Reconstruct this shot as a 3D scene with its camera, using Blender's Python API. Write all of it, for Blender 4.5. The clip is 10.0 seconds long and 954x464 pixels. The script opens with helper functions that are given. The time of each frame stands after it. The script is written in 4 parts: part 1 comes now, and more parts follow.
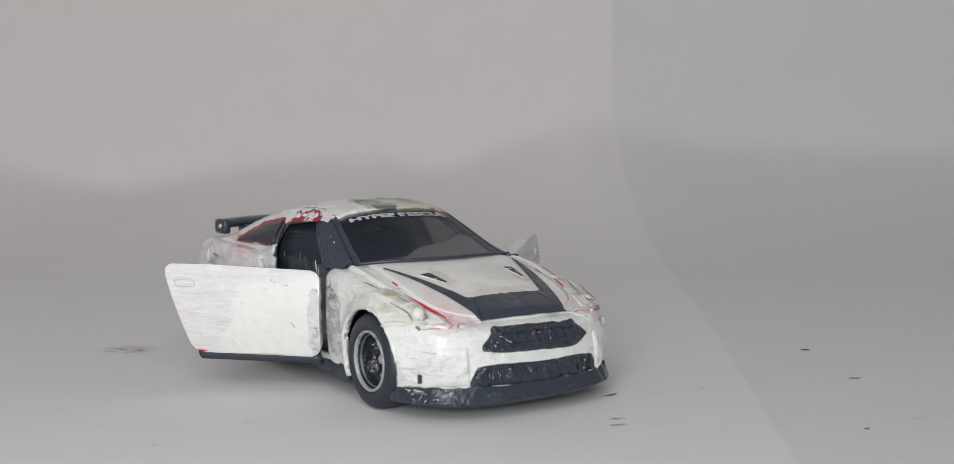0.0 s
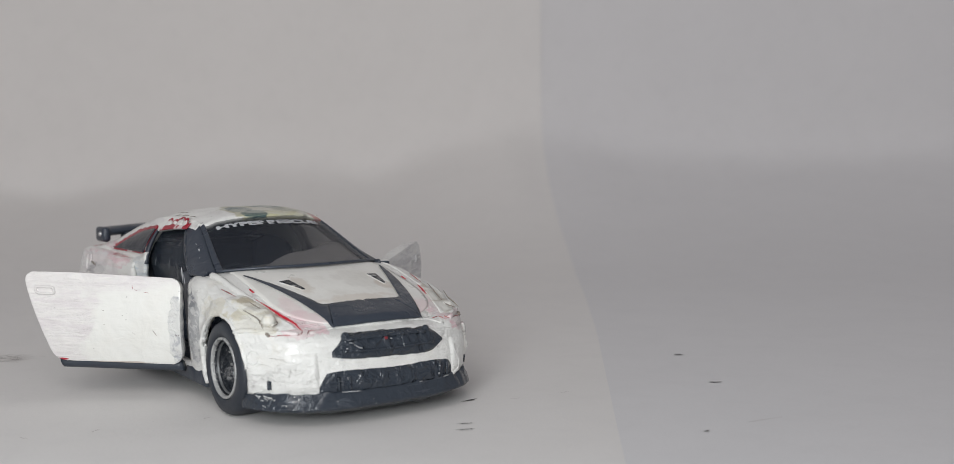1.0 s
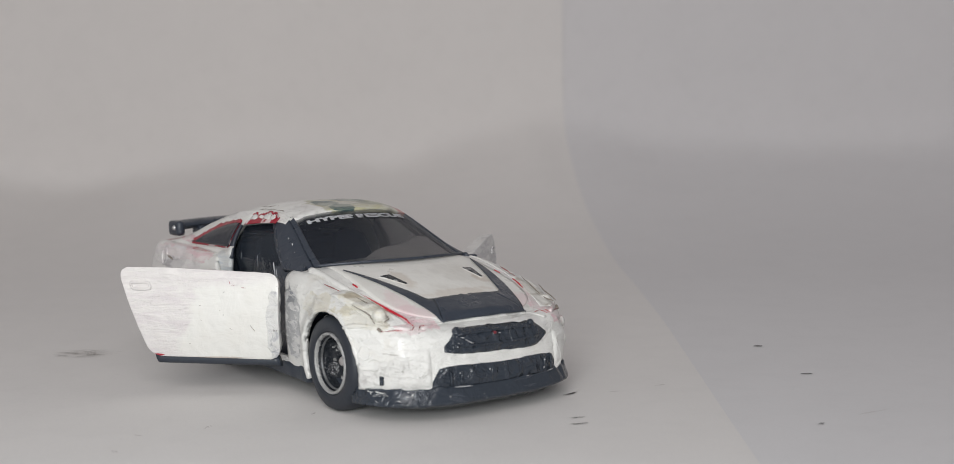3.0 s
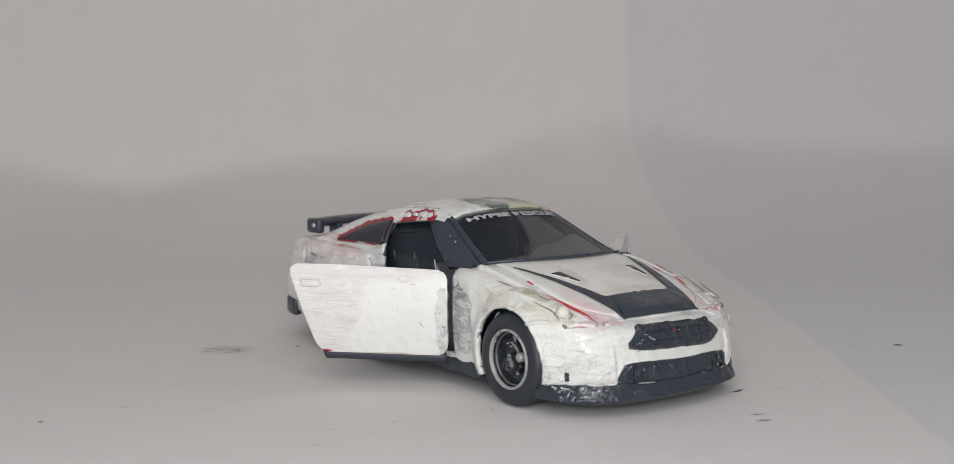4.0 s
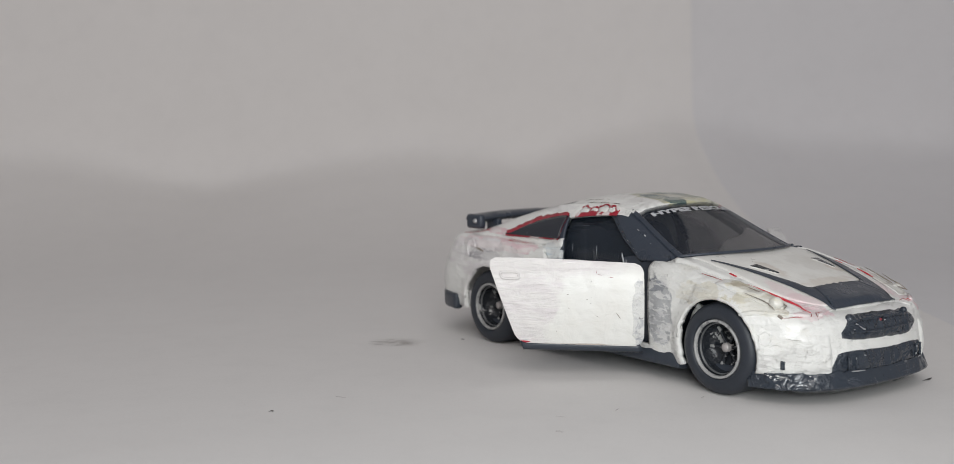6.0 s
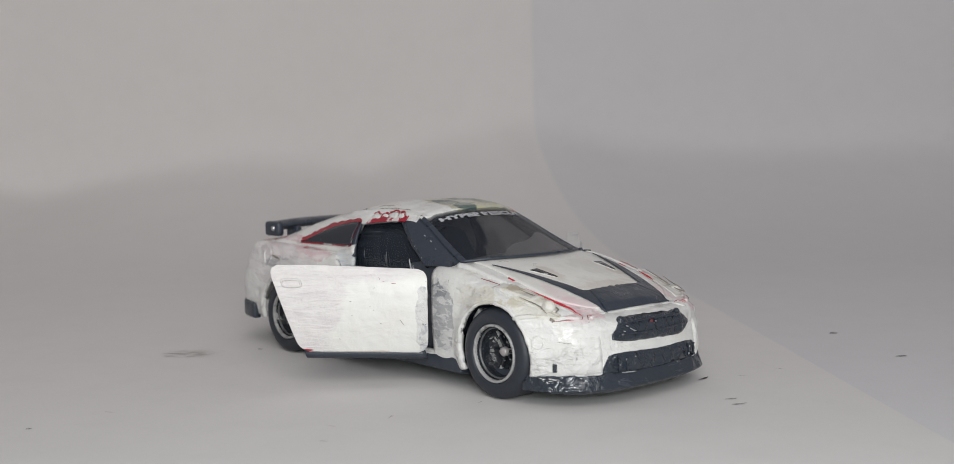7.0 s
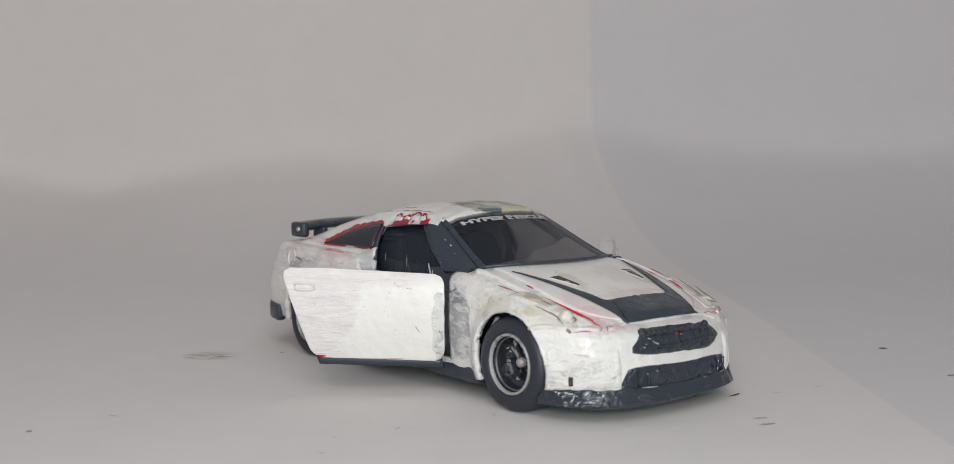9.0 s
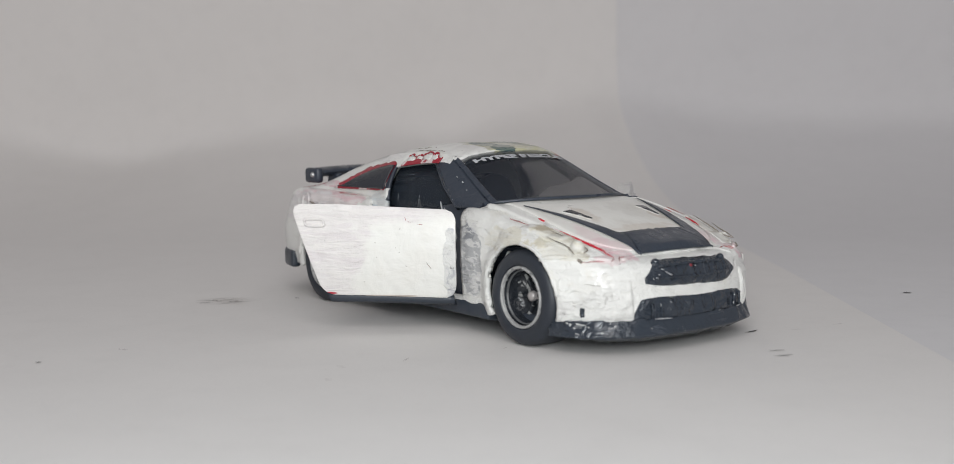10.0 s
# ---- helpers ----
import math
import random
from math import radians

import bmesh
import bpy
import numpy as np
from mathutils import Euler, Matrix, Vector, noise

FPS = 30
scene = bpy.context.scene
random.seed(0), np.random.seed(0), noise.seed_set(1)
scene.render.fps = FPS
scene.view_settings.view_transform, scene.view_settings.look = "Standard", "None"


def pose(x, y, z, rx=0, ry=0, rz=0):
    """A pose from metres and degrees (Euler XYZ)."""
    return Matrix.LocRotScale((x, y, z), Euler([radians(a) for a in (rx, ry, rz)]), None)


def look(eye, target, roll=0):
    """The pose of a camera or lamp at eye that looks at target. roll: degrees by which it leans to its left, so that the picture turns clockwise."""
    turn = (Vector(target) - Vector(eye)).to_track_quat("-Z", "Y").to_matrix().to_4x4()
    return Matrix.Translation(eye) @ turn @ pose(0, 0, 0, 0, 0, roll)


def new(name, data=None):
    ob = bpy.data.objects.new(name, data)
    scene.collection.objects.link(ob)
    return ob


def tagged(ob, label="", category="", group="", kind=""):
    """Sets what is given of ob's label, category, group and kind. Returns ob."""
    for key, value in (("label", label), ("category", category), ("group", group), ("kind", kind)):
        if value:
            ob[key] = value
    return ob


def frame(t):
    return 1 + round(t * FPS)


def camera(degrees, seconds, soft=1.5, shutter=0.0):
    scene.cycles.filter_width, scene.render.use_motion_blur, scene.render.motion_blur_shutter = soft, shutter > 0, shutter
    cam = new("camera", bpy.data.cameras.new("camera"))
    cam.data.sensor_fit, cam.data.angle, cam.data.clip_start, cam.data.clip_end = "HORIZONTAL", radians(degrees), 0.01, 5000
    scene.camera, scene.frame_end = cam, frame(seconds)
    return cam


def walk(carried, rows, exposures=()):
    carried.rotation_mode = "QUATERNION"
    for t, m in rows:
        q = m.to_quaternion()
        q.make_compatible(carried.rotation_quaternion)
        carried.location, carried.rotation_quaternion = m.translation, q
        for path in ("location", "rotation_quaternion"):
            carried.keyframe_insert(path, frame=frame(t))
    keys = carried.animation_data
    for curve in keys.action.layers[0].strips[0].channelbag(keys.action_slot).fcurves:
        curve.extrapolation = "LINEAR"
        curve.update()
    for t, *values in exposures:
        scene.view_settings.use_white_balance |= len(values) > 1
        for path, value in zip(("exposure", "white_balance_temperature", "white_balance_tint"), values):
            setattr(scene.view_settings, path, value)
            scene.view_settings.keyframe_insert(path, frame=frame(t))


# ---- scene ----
cam = camera(47.0, 10.0, soft=0.5)
cam.data.dof.use_dof = True
cam.data.dof.focus_distance = 0.142
cam.data.dof.aperture_fstop = 34.0
# seconds, eye in metres, yaw, pitch, roll in degrees
PATH = [
    (0.0, 0.01515, -0.15312, 0.03041, 0.72, -4.53, -0.50),
    (0.5, 0.02377, -0.15414, 0.03062, -0.39, -4.37, -0.65),
    (1.0, 0.02766, -0.15443, 0.03024, -1.31, -4.11, -0.46),
    (1.5, 0.02698, -0.15395, 0.03104, -1.36, -4.62, -0.79),
    (2.0, 0.02651, -0.15389, 0.03083, -1.61, -4.51, -0.68),
    (3.5, 0.00341, -0.15352, 0.03115, -2.17, -4.84, -0.68),
    (4.0, -0.00553, -0.15421, 0.03103, -1.31, -4.73, -0.52),
    (4.5, -0.01246, -0.15544, 0.03101, -1.13, -4.77, -0.57),
    (5.0, -0.02402, -0.15629, 0.03099, -0.43, -4.78, -0.42),
    (5.2, -0.02880, -0.15738, 0.03127, -0.00, -4.87, -0.47),
    (6.3, -0.03100, -0.15770, 0.03095, -2.94, -4.73, -0.81),
    (6.5, -0.02571, -0.15670, 0.03055, -4.41, -4.51, -0.81),
    (7.0, -0.01896, -0.15738, 0.03070, -7.88, -4.51, -0.80),
    (7.5, -0.01837, -0.15763, 0.03097, -9.25, -4.62, -0.71),
    (8.0, -0.01884, -0.15798, 0.03073, -8.36, -4.58, -0.50),
    (8.5, -0.01309, -0.15298, 0.03106, -5.93, -4.48, -0.41),
    (9.0, -0.01170, -0.15239, 0.03071, -4.08, -4.46, -0.26),
    (9.5, -0.00926, -0.15109, 0.02778, -2.57, -4.62, -0.46),
    (10.0, -0.00931, -0.15122, 0.02444, -2.46, -5.23, -0.64),
]


def eye_pose(x, y, z, yaw, pitch, roll):
    return pose(x, y, z, 0, 0, yaw) @ pose(0, 0, 0, 90 + pitch) @ pose(0, 0, 0, 0, 0, roll)


walk(cam, [(t, eye_pose(x, y, z, yaw, pitch, roll)) for t, x, y, z, yaw, pitch, roll in PATH],
     exposures=[(0.0, 0.03, 6420, 10), (2.0, 0.03, 6540, 10), (3.5, 0.01, 6580, 11), (5.0, -0.03, 6580, 11), (6.5, 0.0, 6500, 10), (7.5, -0.05, 6540, 11),
                (8.5, 0.0, 6560, 11), (9.5, 0.03, 6540, 11), (10.0, 0.07, 6500, 10)])

# ---------------------------------------------------------------- light
world = bpy.data.worlds.new("room")
scene.world = world
world.use_nodes = True
wn = world.node_tree.nodes
wn["Background"].inputs["Color"].default_value = (0.96, 0.95, 1.0, 1)
wn["Background"].inputs["Strength"].default_value = 0.215


def area_lamp(name, eye, target, size, power, color):
    data = bpy.data.lights.new(name, "AREA")
    data.shape = "DISK"
    data.size = size
    data.energy = power
    data.color = color
    ob = new(name, data)
    ob.matrix_world = look(eye, target)
    return ob


# soft key added for the room's light, its source unseen
area_lamp("room_key_lamp", (-0.07, -0.80, 0.52), (0, 0.05, 0.02), 0.8, 4.2, (1.0, 0.965, 0.945))
area_lamp("phone_lamp", (-0.010, -0.168, 0.040), (0, 0, 0.010), 0.045, 0.092, (0.90, 0.975, 1.0))

# ---------------------------------------------------------------- materials


class Mat:
    """A node material with small helpers."""

    def __init__(self, name, color=(0.8, 0.8, 0.8), rough=0.5, metal=0.0, spec=0.5):
        self.m = bpy.data.materials.new(name)
        self.m.use_nodes = True
        self.n, self.l = self.m.node_tree.nodes, self.m.node_tree.links
        self.b = self.n["Principled BSDF"]
        self.b.inputs["Base Color"].default_value = (*color, 1)
        self.b.inputs["Roughness"].default_value = rough
        self.b.inputs["Metallic"].default_value = metal
        self.b.inputs["Specular IOR Level"].default_value = spec
        self.co = self.n.new("ShaderNodeTexCoord").outputs["Object"]
        self.color = None
        self.base = color

    def stretch(self, sx, sy, sz, rot=(0, 0, 0)):
        p = self.n.new("ShaderNodeMapping")
        p.inputs["Scale"].default_value = (sx, sy, sz)
        p.inputs["Rotation"].default_value = rot
        self.l.new(self.co, p.inputs["Vector"])
        return p.outputs["Vector"]

    def noise(self, scale, detail=4.0, rough=0.55, co=None, distort=0.0):
        t = self.n.new("ShaderNodeTexNoise")
        t.inputs["Scale"].default_value = scale
        t.inputs["Detail"].default_value = detail
        t.inputs["Roughness"].default_value = rough
        t.inputs["Distortion"].default_value = distort
        self.l.new(co or self.co, t.inputs["Vector"])
        return t.outputs["Fac"]

    def ramp(self, fac, lo, hi, a=0.0, b=1.0):
        r = self.n.new("ShaderNodeMapRange")
        r.interpolation_type = "SMOOTHSTEP"
        for key, v in (("From Min", lo), ("From Max", hi), ("To Min", a), ("To Max", b)):
            r.inputs[key].default_value = v
        self.l.new(fac, r.inputs["Value"])
        return r.outputs["Result"]

    def math(self, op, a, b):
        r = self.n.new("ShaderNodeMath")
        r.operation = op
        for k, v in ((0, a), (1, b)):
            if isinstance(v, (int, float)):
                r.inputs[k].default_value = v
            else:
                self.l.new(v, r.inputs[k])
        return r.outputs[0]

    def blob(self, centre, size, wobble=0.5, scale=900.0, soft=0.25):
        """1 inside an uneven ellipsoid, in metres of the object."""
        s = self.n.new("ShaderNodeVectorMath")
        s.operation = "SUBTRACT"
        self.l.new(self.co, s.inputs[0])
        s.inputs[1].default_value = centre
        d = self.n.new("ShaderNodeVectorMath")
        d.operation = "DIVIDE"
        self.l.new(s.outputs[0], d.inputs[0])
        d.inputs[1].default_value = size
        q = self.n.new("ShaderNodeVectorMath")
        q.operation = "LENGTH"
        self.l.new(d.outputs[0], q.inputs[0])
        f = self.math("ADD", q.outputs["Value"], self.math("MULTIPLY", self.math("SUBTRACT", self.noise(scale, 5.0, 0.6), 0.5), 2.0 * wobble))
        return self.ramp(f, 1.0 - soft, 1.0 + soft, 1.0, 0.0)

    def mix(self, fac, color):
        """Lay a colour over what is there."""
        x = self.n.new("ShaderNodeMix")
        x.data_type = "RGBA"
        if self.color is None:
            x.inputs[6].default_value = (*self.base, 1)
        else:
            self.l.new(self.color, x.inputs[6])
        x.inputs[7].default_value = (*color, 1)
        if isinstance(fac, float):
            x.inputs[0].default_value = fac
        else:
            self.l.new(fac, x.inputs[0])
        self.color = x.outputs[2]
        self.l.new(self.color, self.b.inputs["Base Color"])

    def rough(self, fac):
        self.l.new(fac, self.b.inputs["Roughness"])

    def bump(self, fac, depth, strength=1.0):
        p = self.n.new("ShaderNodeBump")
        p.inputs["Distance"].default_value = depth
        p.inputs["Strength"].default_value = strength
        self.l.new(fac, p.inputs["Height"])
        if self.b.inputs["Normal"].is_linked:
            self.l.new(self.b.inputs["Normal"].links[0].from_socket, p.inputs["Normal"])
        self.l.new(p.outputs["Normal"], self.b.inputs["Normal"])


def white_paint(name, stains, relief=1.0, wash=0.28):
    """Thick brushed enamel: cream white where it lies thick, mauve grey where it was dragged thin."""
    m = Mat(name, (0.785, 0.782, 0.752), 0.40)
    strokes = m.noise(700.0, 7.0, 0.70, m.stretch(0.22, 0.22, 1.7), 0.5)
    slant = m.noise(950.0, 6.0, 0.68, m.stretch(0.45, 0.45, 1.1, (0, 0.7, 0)), 0.9)
    patch = m.noise(150.0, 6.0, 0.62)
    lumps = m.noise(260.0, 4.0, 0.55, None, 0.4)
    fine = m.noise(1000.0, 5.0, 0.65, m.stretch(0.6, 0.6, 1.2), 0.6)
    thin = m.ramp(patch, 0.53, 0.58)
    m.mix(m.math("MULTIPLY", thin, m.ramp(strokes, 0.44, 0.53, wash, wash * 0.25)), (0.65, 0.615, 0.62))
    m.mix(m.ramp(m.noise(210.0, 5.0, 0.6), 0.58, 0.68, 0.0, 0.3), (0.70, 0.66, 0.57))
    for centre, size, color, amount, wob, *kind in stains:
        brushed = m.ramp(slant, 0.44, 0.51, 0.12, amount) if kind else m.ramp(strokes, 0.42, 0.55, min(1.0, amount), amount * 0.35)
        cover = m.math("MULTIPLY", m.blob(centre, size, wob, 520.0, 0.06), brushed)
        m.mix(cover, color)
    # thin dirty cracks between paint ridges
    ridge = m.math("ABSOLUTE", m.math("SUBTRACT", m.noise(340.0, 6.0, 0.65, None, 0.6), 0.5), 0.0)
    crack = m.math("MULTIPLY", m.ramp(ridge, 0.002, 0.008, 1.0, 0.0), m.ramp(patch, 0.50, 0.60, 0.0, 0.14))
    m.mix(crack, (0.36, 0.32, 0.29))
    m.mix(m.ramp(m.noise(1300.0, 2.0, 0.5), 0.73, 0.77, 0.0, 0.6), (0.22, 0.20, 0.19))
    m.rough(m.ramp(lumps, 0.35, 0.65, 0.30, 0.46))
    m.b.inputs["Coat Weight"].default_value = 0.35
    m.b.inputs["Coat Roughness"].default_value = 0.07
    m.bump(fine, 0.0003 * relief)
    m.bump(m.math("MULTIPLY", m.math("SUBTRACT", strokes, 0.48), thin), 0.0003 * relief)
    m.bump(lumps, 0.00042 * relief)
    m.bump(crack, -0.0002)
    return m.m


def door_paint(name):
    """The door: a smooth creamy field, its free end and top brushed thin, a grey strip by the hinge."""
    m = Mat(name, (0.787, 0.782, 0.744), 0.46)
    lines = m.noise(1150.0, 4.0, 0.6, m.stretch(0.26, 0.26, 1.7, (0, 0.09, 0)), 1.2)
    broad = m.noise(430.0, 5.0, 0.62, m.stretch(0.2, 0.2, 1.5, (0, -0.12, 0)), 0.5)
    slant = m.noise(700.0, 6.0, 0.68, m.stretch(0.7, 0.7, 0.8), 0.8)
    end = m.blob(mm(-17.6, 0, 10.2), mm(6.3, 6, 7.8), 0.6, 320.0, 0.14)
    top = m.blob(mm(-10.0, 0, 15.2), mm(12.0, 6, 1.7), 0.6, 420.0, 0.35)
    thin = m.math("MAXIMUM", end, top)
    m.mix(m.ramp(m.noise(170.0, 5.0), 0.50, 0.62, 0.0, 0.25), (0.74, 0.715, 0.66))
    m.mix(m.math("MULTIPLY", thin, m.ramp(broad, 0.40, 0.58, 1.0, 0.55)), (0.712, 0.672, 0.672))
    m.mix(m.math("MULTIPLY", thin, m.ramp(lines, 0.52, 0.60, 0.0, 0.6)), (0.79, 0.765, 0.74))
    m.mix(m.math("MULTIPLY", thin, m.ramp(lines, 0.34, 0.45, 0.3, 0.0)), (0.62, 0.58, 0.58))
    hinge = m.blob(mm(-0.9, 0, 8.3), mm(0.95, 6, 5.0), 0.75, 420.0, 0.06)
    m.mix(m.math("MULTIPLY", hinge, m.ramp(slant, 0.40, 0.54, 1.0, 0.30)), (0.46, 0.465, 0.485))
    m.mix(m.blob(mm(-15.9, 0, 4.75), mm(0.8, 6, 0.15), 0.5, 600.0, 0.15), RED)
    m.mix(m.math("MULTIPLY", m.blob(mm(-9.5, 0, 4.35), mm(5.0, 6, 0.14), 0.7, 700.0, 0.2), 0.7), (0.45, 0.36, 0.30))
    m.mix(m.ramp(m.noise(1200.0, 2.0, 0.5), 0.735, 0.77, 0.0, 0.7), (0.20, 0.18, 0.17))
    m.rough(m.ramp(broad, 0.35, 0.65, 0.38, 0.56))
    m.b.inputs["Coat Weight"].default_value = 0.10
    m.b.inputs["Coat Roughness"].default_value = 0.14
    m.bump(m.math("MULTIPLY", m.math("SUBTRACT", lines, 0.47), m.math("ADD", m.math("MULTIPLY", thin, 0.85), 0.15)), 0.00016)
    m.bump(m.noise(300.0, 4.0, 0.55, None, 0.4), 0.00028)
    m.bump(m.math("MULTIPLY", m.math("SUBTRACT", slant, 0.47), hinge), 0.0004)
    return m.m


def black_paint(name, rough=0.32, color=(0.020, 0.025, 0.035), relief=0.00025, chips=0.7):
    m = Mat(name, color, rough)
    big = m.noise(350.0, 4.0)
    m.mix(m.ramp(big, 0.55, 0.8, 0.0, 0.6), (0.032, 0.038, 0.050))
    m.mix(m.ramp(m.noise(1500.0, 3.0), 0.70, 0.76, 0.0, 0.5), (0.25, 0.25, 0.26))
    m.mix(m.ramp(m.noise(620.0, 3.0, 0.6), 0.78, 0.80, 0.0, chips), (0.45, 0.45, 0.44))
    m.rough(m.ramp(big, 0.3, 0.7, rough * 0.7, rough * 1.4))
    m.bump(m.noise(640.0, 3.0, 0.55, None, 0.5), relief)
    return m.m


def plain(name, color, rough, metal=0.0, grain=1200.0, relief=0.00003, vary=0.12):
    m = Mat(name, color, rough, metal)
    g = m.noise(grain, 4.0)
    m.mix(m.ramp(g, 0.3, 0.7, 0.0, 1.0), tuple(c * (1 - vary) for c in color))
    if relief:
        m.bump(g, relief)
    return m.m


RED, CREAM = (0.42, 0.025, 0.045), (0.60, 0.55, 0.40)
PINK, TEAL = (0.72, 0.50, 0.53), (0.065, 0.115, 0.115)
mm = lambda *v: tuple(a * 0.001 for a in v)
DULL = (0.72, 0.69, 0.69)
body_white = white_paint("body_white", [
    (mm(12.7, -15, 8.9), mm(2.7, 2.5, 4.6), (0.64, 0.635, 0.64), 1.0, 0.35),
    (mm(12.7, -15, 8.9), mm(2.6, 2.5, 4.5), (0.40, 0.405, 0.415), 0.9, 0.6, "slant"),
    (mm(12.2, -15, 12.2), mm(1.7, 2.5, 1.0), (0.27, 0.28, 0.30), 0.95, 0.7, "slant"),
    (mm(27, -13, 11.6), mm(5, 2.4, 1.7), CREAM, 0.7, 0.7),
    (mm(20, -14, 12), mm(4, 3, 1.6), (0.66, 0.62, 0.50), 0.6, 0.8),
    (mm(31, -9, 10.8), mm(3.2, 2.6, 1.4), PINK, 0.9, 0.8),
    (mm(29, -9.3, 12), mm(4, 1.3, 2), PINK, 0.8, 0.8),
    (mm(30.5, 11, 10.6), mm(4, 2.6, 2.5), PINK, 0.9, 0.8),
    (mm(31, 12.5, 9.5), mm(2.5, 2.5, 1.5), (0.40, 0.38, 0.36), 0.8, 0.9),
    (mm(-21, -14, 15.3), mm(9, 2.5, 1.3), (0.70, 0.48, 0.51), 0.8, 0.7),
    (mm(-25, -15, 13), mm(9, 3, 3), DULL, 1.0, 0.7),
    (mm(-24, -15, 13.4), mm(4, 3, 0.9), (0.35, 0.34, 0.36), 0.8, 0.9),
    (mm(-33, -12.5, 16.5), mm(6, 1.6, 0.3), RED, 1.0, 0.6),
    (mm(-14, -13.4, 15.9), mm(5, 1.0, 0.25), RED, 0.9, 0.6),
    (mm(22, 3, 14.3), mm(4, 4, 2), (0.60, 0.58, 0.54), 0.5, 0.9),
    (mm(27.6, 1, 13), mm(1.0, 5, 2), (0.45, 0.36, 0.28), 0.5, 1.0),
    (mm(21.5, -5, 14.5), mm(3.6, 1.8, 2), (0.45, 0.37, 0.30), 0.45, 1.0),
    (mm(32.6, -10.8, 5.6), mm(3.0, 4.2, 3.2), (0.79, 0.785, 0.755), 1.7, 0.5),
])
bonnet_m = Mat("bonnet_white", (0.78, 0.77, 0.73), 0.34)
haze = bonnet_m.noise(160.0, 6.0, 0.6)
bonnet_m.mix(bonnet_m.ramp(haze, 0.50, 0.72, 0.0, 0.45), (0.62, 0.59, 0.54))
for centre, size, color, amount in ((mm(22, 3.5, 14.5), mm(3.5, 3.0, 2), (0.58, 0.56, 0.52), 0.4), (mm(27.8, 0.5, 13), mm(0.9, 4.6, 2), (0.56, 0.48, 0.40), 0.4),
                                    (mm(22.8, -4.6, 14.5), mm(2.6, 1.1, 2), (0.50, 0.42, 0.34), 0.45), (mm(31.5, -8.2, 11.5), mm(2.6, 2.0, 1.6), PINK, 0.45),
                                    (mm(28, -8.6, 12.5), mm(4, 1.1, 2), PINK, 0.35), (mm(31, 8, 11.5), mm(3, 1.6, 1.6), PINK, 0.45), (mm(24.6, 6.0, 14), mm(1.6, 1.0, 2), (0.46, 0.37, 0.29), 0.5)):
    bonnet_m.mix(bonnet_m.math("MULTIPLY", bonnet_m.blob(centre, size, 0.9, 600.0, 0.3), amount), color)
bonnet_m.mix(bonnet_m.ramp(bonnet_m.noise(1400.0, 3.0), 0.70, 0.76, 0.0, 0.5), (0.42, 0.38, 0.34))
bonnet_m.rough(bonnet_m.ramp(haze, 0.3, 0.7, 0.26, 0.48))
bonnet_m.bump(bonnet_m.noise(240.0, 3.0), 0.0002)
bonnet_white = bonnet_m.m
door_white = door_paint("door_white")
# greyed copy of the door's white: the far door's shade is in its colour
door_shaded = white_paint("door_shaded", [(mm(-10, 0, 9), mm(30, 9, 20), (0.50, 0.49, 0.50), 0.9, 0.2)])
roof_white = white_paint("roof_white", [
    (mm(0.8, 3.9, 22), mm(7.5, 9.0, 6), (0.37, 0.355, 0.22), 1.3, 0.35),
    (mm(4.2, 1, 22), mm(1.2, 5, 5), (0.60, 0.58, 0.38), 0.8, 0.9),
    (mm(3.4, -1.6, 22), mm(1.5, 1.9, 5), TEAL, 1.4, 0.5),
    (mm(0.4, -2.6, 22), mm(2.4, 1.9, 5), TEAL, 1.3, 0.5),
    (mm(-2.5, 2.8, 22), mm(3.5, 2.6, 5), TEAL, 1.3, 0.7),
    (mm(1.5, 3.6, 22), mm(1.4, 2.0, 5), (0.30, 0.31, 0.24), 1.0, 0.8),
    (mm(2.6, 7.9, 21), mm(1.3, 1.0, 2), RED, 1.4, 0.3),
])
rear_pillar_white = white_paint("rear_pillar_white", [
    (mm(-23.5, -11, 17.0), mm(4, 3, 0.5), PINK, 0.9, 0.6),
    (mm(-29, -11, 16.9), mm(3.4, 3, 0.45), RED, 1.0, 0.6),
    (mm(-13, -10, 21.0), mm(5, 3, 0.6), (0.60, 0.57, 0.58), 0.8, 0.7),
])
jamb_white = white_paint("jamb_white", [(mm(-9, -13, 13), mm(4, 3, 3), (0.55, 0.60, 0.63), 1.0, 0.6)])
flecked = Mat("flecked_black", (0.035, 0.043, 0.056), 0.16)
flecked.mix(flecked.ramp(flecked.noise(350.0, 4.0), 0.5, 0.75, 0.0, 0.7), (0.026, 0.031, 0.038))
# white spots paint the corner's highlights along with splashes of paint
glint_spots = flecked.ramp(flecked.noise(1300.0, 6.0, 0.7, flecked.stretch(0.55, 0.4, 1.3), 0.8), 0.56, 0.61)
flecked.mix(flecked.math("MULTIPLY", glint_spots, flecked.blob(mm(31.5, -12.0, 3.2), mm(3.2, 3.4, 1.3), 0.5)), (0.72, 0.72, 0.70))
flecked.mix(flecked.ramp(flecked.noise(1300.0, 4.0), 0.68, 0.73, 0.0, 0.6), (0.4, 0.4, 0.4))
streak = flecked.noise(520.0, 5.0, 0.65, flecked.stretch(0.5, 0.22, 2.2), 0.5)
flecked.mix(flecked.ramp(streak, 0.54, 0.70, 0.0, 0.5), (0.105, 0.115, 0.135))
